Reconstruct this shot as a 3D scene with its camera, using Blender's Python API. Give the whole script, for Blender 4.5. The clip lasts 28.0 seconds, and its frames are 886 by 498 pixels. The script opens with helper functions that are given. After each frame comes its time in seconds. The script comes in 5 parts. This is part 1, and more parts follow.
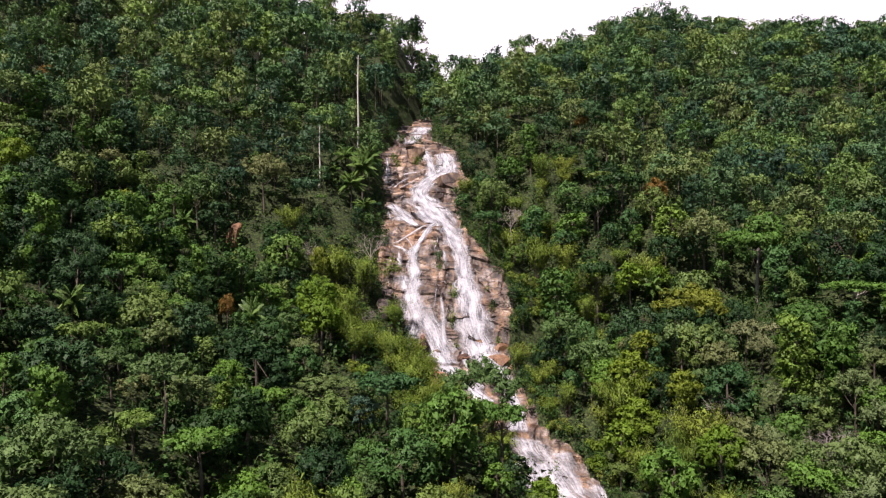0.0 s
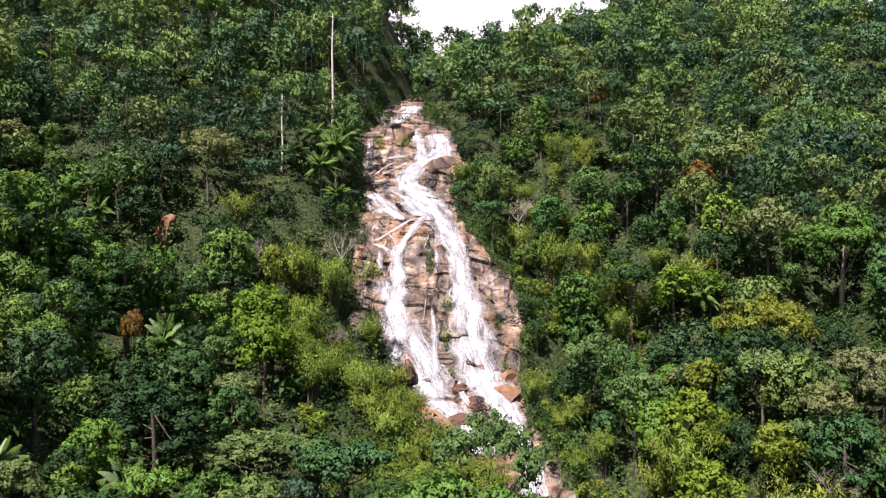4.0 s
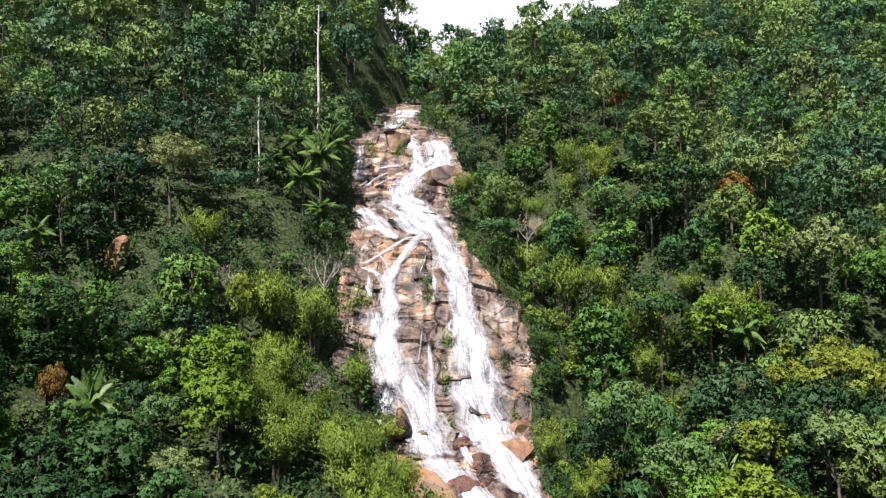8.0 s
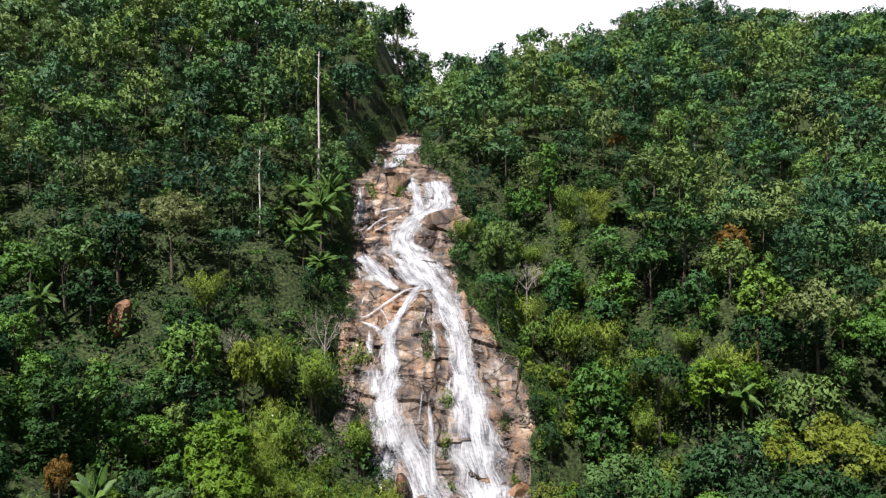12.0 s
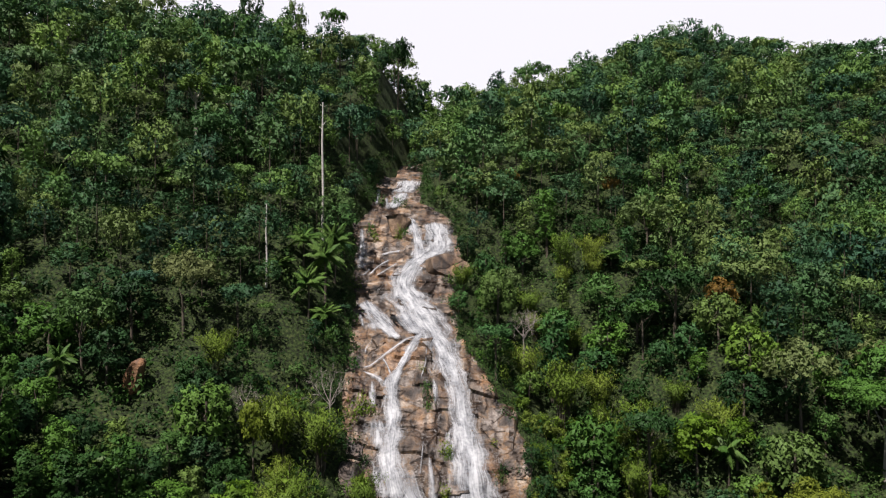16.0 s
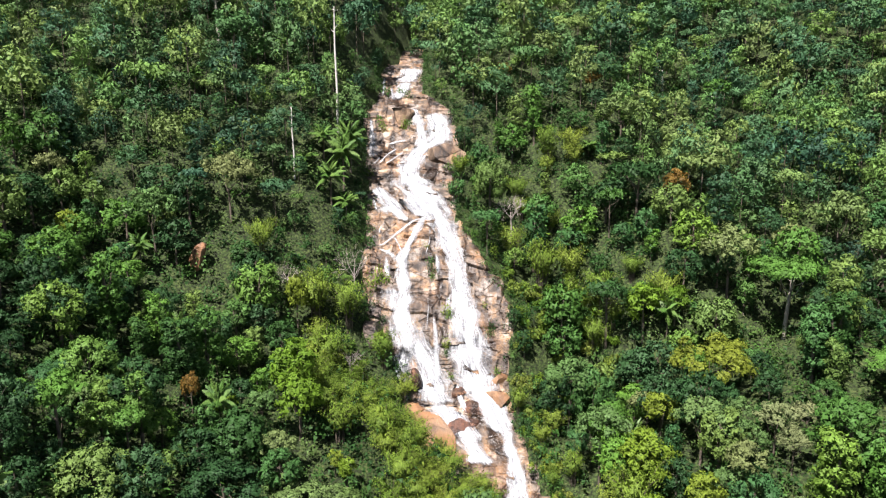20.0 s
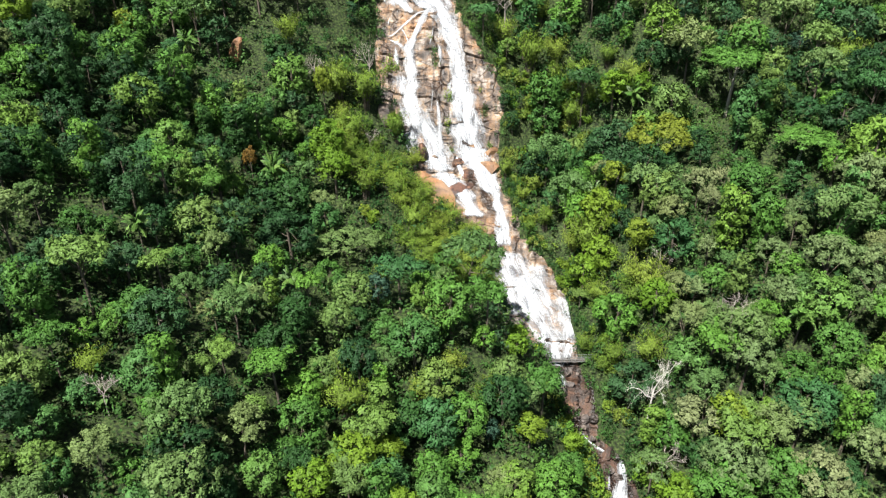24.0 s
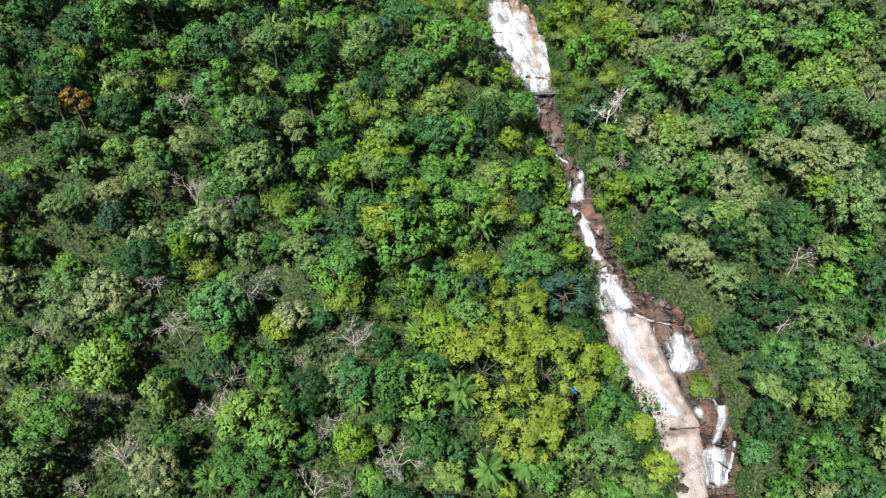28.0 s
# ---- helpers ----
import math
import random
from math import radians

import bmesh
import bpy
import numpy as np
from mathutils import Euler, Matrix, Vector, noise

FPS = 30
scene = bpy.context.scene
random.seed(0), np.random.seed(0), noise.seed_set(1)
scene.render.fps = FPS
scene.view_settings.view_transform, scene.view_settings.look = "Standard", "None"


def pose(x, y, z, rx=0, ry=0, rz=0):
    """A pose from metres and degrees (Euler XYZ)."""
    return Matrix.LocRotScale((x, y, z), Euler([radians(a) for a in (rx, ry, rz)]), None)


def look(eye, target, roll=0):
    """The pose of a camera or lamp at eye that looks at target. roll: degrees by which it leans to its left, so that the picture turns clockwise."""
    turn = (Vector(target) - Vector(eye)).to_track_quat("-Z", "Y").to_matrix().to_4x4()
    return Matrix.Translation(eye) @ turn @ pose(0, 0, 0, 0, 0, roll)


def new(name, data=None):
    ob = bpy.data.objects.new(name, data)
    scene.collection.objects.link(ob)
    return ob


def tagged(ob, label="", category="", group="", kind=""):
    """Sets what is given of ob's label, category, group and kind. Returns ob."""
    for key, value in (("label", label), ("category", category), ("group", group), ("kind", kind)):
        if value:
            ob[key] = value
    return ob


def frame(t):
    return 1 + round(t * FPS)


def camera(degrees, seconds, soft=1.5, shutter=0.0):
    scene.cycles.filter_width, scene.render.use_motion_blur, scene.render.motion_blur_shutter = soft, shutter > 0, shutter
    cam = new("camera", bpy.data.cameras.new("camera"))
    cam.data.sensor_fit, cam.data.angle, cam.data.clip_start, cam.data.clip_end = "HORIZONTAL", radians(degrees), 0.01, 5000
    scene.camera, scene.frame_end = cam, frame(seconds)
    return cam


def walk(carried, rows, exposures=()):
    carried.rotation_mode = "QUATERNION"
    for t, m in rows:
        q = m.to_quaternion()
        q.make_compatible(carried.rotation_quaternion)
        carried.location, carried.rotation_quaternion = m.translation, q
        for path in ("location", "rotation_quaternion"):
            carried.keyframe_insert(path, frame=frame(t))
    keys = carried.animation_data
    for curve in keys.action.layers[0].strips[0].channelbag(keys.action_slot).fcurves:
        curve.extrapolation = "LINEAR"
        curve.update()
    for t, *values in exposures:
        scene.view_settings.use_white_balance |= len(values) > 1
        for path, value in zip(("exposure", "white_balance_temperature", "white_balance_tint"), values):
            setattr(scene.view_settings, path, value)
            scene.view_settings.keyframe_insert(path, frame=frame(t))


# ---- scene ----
import itertools

cam = camera(64.8, 28.0, soft=1.2)
METRES, EYE, TILT, LEAN, TURN = 200.0, 100.0, 0.0, 0.0, 0.0
ROWS = [
    (0.0, 0.0, 0.0, 0.0, 0.0, 0.0, -0.0),
    (0.5, 0.0004, 0.0241, -0.0, -0.02, 0.02, -0.02),
    (1.0, 0.001, 0.0506, 0.0, -0.03, 0.03, -0.04),
    (1.5, 0.0014, 0.0773, 0.0, -0.06, 0.04, -0.05),
    (2.0, 0.002, 0.1021, -0.0, -0.07, 0.05, -0.05),
    (2.5, 0.0025, 0.1271, -0.0, -0.07, 0.06, -0.06),
    (3.0, 0.0031, 0.1522, -0.0003, -0.08, 0.07, -0.06),
    (3.5, 0.0035, 0.1795, -0.0006, -0.38, -0.03, -0.08),
    (5.5, 0.0066, 0.2806, -0.0009, -0.39, 0.12, -0.08),
    (6.0, 0.0068, 0.2977, -0.0003, -0.42, 0.14, -0.09),
    (6.5, 0.0062, 0.3091, 0.003, -0.44, 0.16, -0.11),
    (7.0, 0.0059, 0.3138, 0.0078, -0.44, 0.19, -0.13),
    (7.5, 0.0057, 0.3145, 0.0142, -0.42, 0.23, -0.14),
    (8.0, 0.0055, 0.3134, 0.0208, -0.43, 0.27, -0.13),
    (8.5, 0.0053, 0.3119, 0.0285, -0.43, 0.28, -0.11),
    (9.0, 0.0054, 0.3106, 0.0356, -0.42, 0.27, -0.11),
    (9.5, 0.0053, 0.3097, 0.0433, -0.41, 0.24, -0.1),
    (10.0, 0.0055, 0.309, 0.0506, -0.4, 0.19, -0.1),
    (10.5, 0.0054, 0.3085, 0.0584, -0.41, 0.14, -0.08),
    (11.0, 0.0055, 0.3082, 0.0657, -0.41, 0.09, -0.06),
    (11.5, 0.0056, 0.3082, 0.0736, -0.41, 0.04, -0.07),
    (12.0, 0.0057, 0.3083, 0.081, -0.41, 0.01, -0.06),
    (12.5, 0.0059, 0.3085, 0.0889, -0.4, -0.04, -0.06),
    (14.5, 0.0055, 0.3063, 0.1208, -0.46, -0.09, -0.09),
    (15.0, 0.0053, 0.3001, 0.1268, -0.46, -0.04, -0.09),
    (15.5, 0.0048, 0.2913, 0.1326, -0.45, -0.02, -0.1),
    (16.0, 0.0044, 0.2786, 0.1396, -0.49, -0.07, -0.08),
    (16.5, 0.0038, 0.2646, 0.1467, -0.5, -1.02, -0.05),
    (17.0, 0.0032, 0.2478, 0.1552, -0.56, -2.17, -0.03),
    (17.5, 0.0027, 0.231, 0.1626, -0.59, -3.44, -0.01),
    (18.0, 0.002, 0.2116, 0.1706, -0.6, -5.03, 0.03),
    (18.5, 0.0014, 0.1932, 0.1786, -0.62, -6.71, 0.06),
    (19.0, 0.0008, 0.1723, 0.1868, -0.63, -8.53, 0.1),
    (19.5, 0.0005, 0.1526, 0.1942, -0.64, -10.23, 0.13),
    (20.0, -0.0, 0.1309, 0.2025, -0.66, -12.31, 0.17),
    (20.5, -0.0005, 0.1106, 0.2103, -0.67, -14.44, 0.2),
    (21.0, -0.001, 0.0884, 0.2184, -0.69, -16.8, 0.24),
    (21.5, -0.0018, 0.0678, 0.2261, -0.69, -18.96, 0.27),
    (23.5, -0.003, -0.019, 0.2594, -0.69, -28.1, 0.45),
    (24.0, -0.0035, -0.0419, 0.2679, -0.7, -30.41, 0.48),
    (24.5, -0.0039, -0.063, 0.2758, -0.71, -32.54, 0.5),
    (25.0, -0.0047, -0.0862, 0.2843, -0.75, -34.85, 0.52),
    (25.5, -0.0052, -0.1074, 0.2924, -0.8, -37.01, 0.55),
    (26.0, -0.0058, -0.1307, 0.3008, -0.88, -39.29, 0.58),
    (26.5, -0.0062, -0.152, 0.309, -0.95, -41.42, 0.6),
    (27.0, -0.0068, -0.1749, 0.3177, -1.06, -43.7, 0.62),
    (27.5, -0.0072, -0.1959, 0.3257, -1.16, -45.88, 0.65),
    (28.0, -0.0075, -0.2205, 0.3348, -1.29, -48.45, 0.69),
]
# seconds, stops, kelvin, tint
EXPOSURES = [(0.0, 0.89, 6600, 32), (3.0, 1.19, 6600, 32), (6.0, 1.43, 6350, 24), (9.0, 1.30, 6300, 21), (12.0, 0.98, 6300, 18), (15.0, 0.52, 6350, 18), (17.0, 0.50, 6400, 18),
             (18.5, 1.28, 6400, 19), (20.0, 1.60, 6350, 18), (24.0, 1.56, 6250, 10), (28.0, 1.46, 6100, 10)]
walk(cam, [(t, pose(0, 0, EYE, TILT, LEAN, TURN) @ pose(METRES * x, METRES * y, METRES * z, 90 + pitch, roll, yaw)) for t, x, y, z, yaw, pitch, roll in ROWS], EXPOSURES)

# ---- world and sun ----
SUN_ELEVATION, SUN_AZIMUTH = 63.0, 218.0   # degrees; azimuth clockwise from +y
world = bpy.data.worlds.new("world")
scene.world = world
world.use_nodes = True
wn, wl = world.node_tree.nodes, world.node_tree.links
wn.clear()
w_out, w_bg = wn.new("ShaderNodeOutputWorld"), wn.new("ShaderNodeBackground")
sky = wn.new("ShaderNodeTexSky")
sky.sky_type, sky.sun_disc = "NISHITA", False
sky.sun_elevation, sky.sun_rotation = radians(SUN_ELEVATION), radians(SUN_AZIMUTH)
sky_dim = wn.new("ShaderNodeMix")
sky_dim.data_type, sky_dim.blend_type = "RGBA", "MULTIPLY"
sky_dim.inputs[0].default_value = 1.0
sky_dim.inputs[7].default_value = (0.1, 0.1, 0.1, 1)
clouds = wn.new("ShaderNodeTexNoise")
clouds.inputs["Scale"].default_value, clouds.inputs["Detail"].default_value = 2.2, 4.0
cloud_ramp = wn.new("ShaderNodeValToRGB")
cloud_ramp.color_ramp.elements[0].position, cloud_ramp.color_ramp.elements[0].color = 0.34, (0.06, 0.06, 0.06, 1)
cloud_ramp.color_ramp.elements[1].position, cloud_ramp.color_ramp.elements[1].color = 0.58, (1, 1, 1, 1)
cloud_mix = wn.new("ShaderNodeMix")
cloud_mix.data_type = "RGBA"
cloud_mix.inputs[7].default_value = (2.55, 2.58, 2.65, 1)
# a bank of cloud over the hills, thick towards the horizon; open sky behind and above
height, haze, cover = wn.new("ShaderNodeSeparateXYZ"), wn.new("ShaderNodeMath"), wn.new("ShaderNodeMath")
haze.operation, haze.inputs[1].default_value, haze.inputs[2].default_value = "MULTIPLY_ADD", -3.4, 0.62
cover.operation = "ADD"
bank = wn.new("ShaderNodeMath")
bank.operation, bank.inputs[1].default_value = "MULTIPLY_ADD", 0.8
w_map = wn.new("ShaderNodeTexCoord")
wl.new(w_map.outputs["Generated"], clouds.inputs["Vector"])
wl.new(w_map.outputs["Generated"], height.inputs[0])
wl.new(height.outputs["Z"], haze.inputs[0])
wl.new(clouds.outputs["Fac"], cover.inputs[0])
wl.new(height.outputs["Y"], bank.inputs[0])
wl.new(haze.outputs[0], bank.inputs[2])
wl.new(bank.outputs[0], cover.inputs[1])
wl.new(cover.outputs[0], cloud_ramp.inputs["Fac"])
wl.new(sky.outputs["Color"], sky_dim.inputs[6])
wl.new(cloud_ramp.outputs["Color"], cloud_mix.inputs[0])
wl.new(sky_dim.outputs[2], cloud_mix.inputs[6])
wl.new(cloud_mix.outputs[2], w_bg.inputs["Color"])
wl.new(w_bg.outputs["Background"], w_out.inputs["Surface"])
w_bg.inputs["Strength"].default_value = 0.26

sun_data = bpy.data.lights.new("sun", "SUN")
sun_data.energy, sun_data.angle, sun_data.color = 5.0, radians(1.0), (1.0, 0.95, 0.86)
sun = new("sun", sun_data)
az, el = radians(SUN_AZIMUTH), radians(SUN_ELEVATION)
sun_from = Vector((math.sin(az) * math.cos(el), math.cos(az) * math.cos(el), math.sin(el)))
sun.matrix_world = look(sun_from * 500, (0, 0, 0))


# ---- materials ----
def material(name):
    m = bpy.data.materials.new(name)
    m.use_nodes = True
    m.node_tree.nodes.clear()
    return m, m.node_tree.nodes, m.node_tree.links


def ramp(nodes, stops):
    r = nodes.new("ShaderNodeValToRGB")
    els = r.color_ramp.elements
    while len(els) < len(stops):
        els.new(0.5)
    for e, (p, c) in zip(els, stops):
        e.position, e.color = p, (*c, 1)
    return r


def maths(nodes, op, a=0.0, b=0.0):
    n = nodes.new("ShaderNodeMath")
    n.operation = op
    n.inputs[0].default_value, n.inputs[1].default_value = a, b
    return n


def foliage(name, stops, translucent=0.1, spread=0.16, rough=0.55):
    """Leaves: a hue for each tree, a shade for each leaf, patches of paler growth."""
    m, n, l = material(name)
    out = n.new("ShaderNodeOutputMaterial")
    info, tint, geo = n.new("ShaderNodeObjectInfo"), n.new("ShaderNodeAttribute"), n.new("ShaderNodeNewGeometry")
    tint.attribute_name = "tint"
    add = maths(n, "ADD")
    l.new(info.outputs["Random"], add.inputs[0])
    l.new(tint.outputs["Fac"], add.inputs[1])
    fract = maths(n, "FRACT")
    l.new(add.outputs[0], fract.inputs[0])
    hue = ramp(n, stops)
    l.new(fract.outputs[0], hue.inputs["Fac"])
    leaf = n.new("ShaderNodeMapRange")
    leaf.inputs["To Min"].default_value, leaf.inputs["To Max"].default_value = 1 - spread, 1 + spread
    l.new(geo.outputs["Random Per Island"], leaf.inputs["Value"])
    patch = n.new("ShaderNodeTexNoise")
    patch.inputs["Scale"].default_value, patch.inputs["Detail"].default_value = 0.45, 4.0
    l.new(geo.outputs["Position"], patch.inputs["Vector"])
    patch_range = n.new("ShaderNodeMapRange")
    patch_range.inputs["From Min"].default_value, patch_range.inputs["From Max"].default_value = 0.3, 0.7
    patch_range.inputs["To Min"].default_value, patch_range.inputs["To Max"].default_value = 0.75, 1.3
    l.new(patch.outputs["Fac"], patch_range.inputs["Value"])
    grain = n.new("ShaderNodeTexNoise")
    grain.inputs["Scale"].default_value, grain.inputs["Detail"].default_value = 2.4, 3.0
    l.new(geo.outputs["Position"], grain.inputs["Vector"])
    grain_range = n.new("ShaderNodeMapRange")
    grain_range.inputs["From Min"].default_value, grain_range.inputs["From Max"].default_value = 0.32, 0.68
    grain_range.inputs["To Min"].default_value, grain_range.inputs["To Max"].default_value = 0.82, 1.2
    l.new(grain.outputs["Fac"], grain_range.inputs["Value"])
    mottle = maths(n, "MULTIPLY")
    l.new(leaf.outputs["Result"], mottle.inputs[0])
    l.new(grain_range.outputs["Result"], mottle.inputs[1])
    shade = maths(n, "MULTIPLY")
    l.new(mottle.outputs[0], shade.inputs[0])
    l.new(patch_range.outputs["Result"], shade.inputs[1])
    mul = n.new("ShaderNodeVectorMath")
    mul.operation = "SCALE"
    l.new(hue.outputs["Color"], mul.inputs[0])
    l.new(shade.outputs[0], mul.inputs["Scale"])
    bsdf, trans, mix = n.new("ShaderNodeBsdfPrincipled"), n.new("ShaderNodeBsdfTranslucent"), n.new("ShaderNodeMixShader")
    bsdf.inputs["Roughness"].default_value = rough
    bsdf.inputs["Specular IOR Level"].default_value = 0.1
    l.new(mul.outputs[0], bsdf.inputs["Base Color"])
    l.new(mul.outputs[0], trans.inputs["Color"])
    mix.inputs[0].default_value = translucent
    l.new(bsdf.outputs[0], mix.inputs[1])
    l.new(trans.outputs[0], mix.inputs[2])
    l.new(mix.outputs[0], out.inputs["Surface"])
    return m


def surface(name, stops, scale=1.0, detail=6.0, rough=0.8, bump=0.3, bump_scale=3.0, stretch=(1, 1, 1), metal=0.0):
    """A mottled solid: colour by noise at one scale, relief by another."""
    m, n, l = material(name)
    out, bsdf = n.new("ShaderNodeOutputMaterial"), n.new("ShaderNodeBsdfPrincipled")
    geo, mapping = n.new("ShaderNodeTexCoord"), n.new("ShaderNodeMapping")
    mapping.inputs["Scale"].default_value = stretch
    l.new(geo.outputs["Object"], mapping.inputs["Vector"])
    noise_a, noise_b, b = n.new("ShaderNodeTexNoise"), n.new("ShaderNodeTexNoise"), n.new("ShaderNodeBump")
    for t, s in ((noise_a, scale), (noise_b, bump_scale)):
        t.inputs["Scale"].default_value, t.inputs["Detail"].default_value = s, detail
        l.new(mapping.outputs[0], t.inputs["Vector"])
    c = ramp(n, stops)
    l.new(noise_a.outputs["Fac"], c.inputs["Fac"])
    l.new(c.outputs["Color"], bsdf.inputs["Base Color"])
    b.inputs["Strength"].default_value, b.inputs["Distance"].default_value = bump, 0.3
    l.new(noise_b.outputs["Fac"], b.inputs["Height"])
    l.new(b.outputs[0], bsdf.inputs["Normal"])
    bsdf.inputs["Roughness"].default_value, bsdf.inputs["Metallic"].default_value = rough, metal
    bsdf.inputs["Specular IOR Level"].default_value = 0.25 if rough > 0.8 else 0.5
    l.new(bsdf.outputs[0], out.inputs["Surface"])
    return m


GREENS = [(0.0, (0.016, 0.045, 0.013)), (0.15, (0.034, 0.085, 0.019)), (0.3, (0.053, 0.125, 0.021)), (0.44, (0.078, 0.168, 0.024)), (0.56, (0.026, 0.076, 0.026)),
          (0.66, (0.048, 0.118, 0.034)), (0.78, (0.096, 0.172, 0.026)), (0.9, (0.078, 0.13, 0.036)), (1.0, (0.094, 0.148, 0.032))]
leaf_mixed = foliage("leaf_mixed", GREENS)
# bluer and paler than leaf_mixed: distance haze put into the leaf colour
leaf_upland_haze = foliage("leaf_upland_haze", [(0.0, (0.018, 0.049, 0.028)), (0.2, (0.039, 0.094, 0.036)), (0.36, (0.068, 0.148, 0.042)), (0.5, (0.114, 0.193, 0.04)), (0.6, (0.027, 0.075, 0.042)), (0.74, (0.057, 0.126, 0.05)), (0.86, (0.112, 0.173, 0.044)), (1.0, (0.097, 0.139, 0.046))])
# darker than the crowns: shade of the gaps between trees put into the colour
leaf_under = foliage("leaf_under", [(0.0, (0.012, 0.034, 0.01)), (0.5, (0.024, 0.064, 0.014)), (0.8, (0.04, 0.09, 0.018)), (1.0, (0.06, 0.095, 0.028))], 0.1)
leaf_dark = foliage("leaf_dark", [(0.0, (0.014, 0.04, 0.014)), (0.5, (0.022, 0.058, 0.018)), (1.0, (0.03, 0.07, 0.027))])
leaf_lime = foliage("leaf_lime", [(0.0, (0.08, 0.155, 0.015)), (0.5, (0.108, 0.178, 0.018)), (1.0, (0.13, 0.175, 0.022))], 0.25)
leaf_bamboo = foliage("leaf_bamboo", [(0.0, (0.085, 0.145, 0.02)), (0.5, (0.118, 0.178, 0.024)), (1.0, (0.15, 0.2, 0.03))], 0.26, 0.22)
leaf_olive = foliage("leaf_olive", [(0.0, (0.062, 0.122, 0.036)), (0.5, (0.09, 0.145, 0.045)), (1.0, (0.125, 0.15, 0.056))], 0.16)
leaf_pale = foliage("leaf_pale", [(0.0, (0.088, 0.138, 0.05)), (0.5, (0.115, 0.158, 0.062)), (1.0, (0.145, 0.162, 0.075))], 0.16, 0.2)
leaf_blue = foliage("leaf_blue", [(0.0, (0.022, 0.055, 0.034)), (1.0, (0.03, 0.065, 0.04))], 0.1, 0.2)
leaf_yellow = foliage("leaf_yellow", [(0.0, (0.105, 0.148, 0.018)), (1.0, (0.135, 0.165, 0.022))], 0.2)
leaf_orange = foliage("leaf_orange", [(0.0, (0.16, 0.10, 0.025)), (1.0, (0.19, 0.12, 0.03))], 0.35)
leaf_palm = foliage("leaf_palm", [(0.0, (0.055, 0.125, 0.025)), (1.0, (0.1, 0.17, 0.04))], 0.25, 0.2, 0.4)
leaf_fresh = foliage("leaf_fresh", [(0.0, (0.05, 0.125, 0.022)), (1.0, (0.075, 0.155, 0.026))])
bark = surface("bark", [(0.3, (0.05, 0.042, 0.03)), (0.7, (0.16, 0.135, 0.105))], 1.2, 5, 0.9, 0.5, 6, (1, 1, 0.3))
bark_pale = surface("bark_pale", [(0.3, (0.2, 0.18, 0.15)), (0.7, (0.42, 0.39, 0.34))], 0.8, 5, 0.85, 0.3, 5, (1, 1, 0.25))
twigs = surface("twigs", [(0.3, (0.2, 0.17, 0.15)), (0.7, (0.38, 0.335, 0.31))], 0.7, 4, 0.9, 0.2)
dead_wood = surface("dead_wood", [(0.3, (0.4, 0.37, 0.34)), (0.7, (0.62, 0.59, 0.55))], 0.8, 4, 0.9, 0.2)
# near-black stops put the shade under the trees into the floor's colour
shaded_soil = surface("shaded_soil", [(0.32, (0.006, 0.008, 0.003)), (0.46, (0.016, 0.025, 0.007)), (0.56, (0.028, 0.05, 0.011)), (0.68, (0.06, 0.07, 0.025))], 1.6, 9, 0.9, 1.0, 2.2)
grass_mat = foliage("grass_mat", [(0.0, (0.09, 0.15, 0.02)), (1.0, (0.14, 0.17, 0.035))], 0.3)
steel = surface("steel", [(0.3, (0.2, 0.21, 0.22)), (0.7, (0.36, 0.36, 0.36))], 2, 3, 0.5, 0.1, 8, (1, 1, 1), 0.7)
tarp_blue = surface("tarp_blue", [(0.3, (0.01, 0.12, 0.42)), (0.7, (0.02, 0.2, 0.6))], 1.5, 3, 0.45, 0.3, 2)
weathered = surface("weathered", [(0.3, (0.06, 0.055, 0.05)), (0.7, (0.13, 0.12, 0.11))], 3, 4, 0.9, 0.3, 8)
timber = surface("timber", [(0.3, (0.14, 0.1, 0.07)), (0.7, (0.28, 0.21, 0.15))], 3, 4, 0.85, 0.3, 8, (1, 1, 0.2))


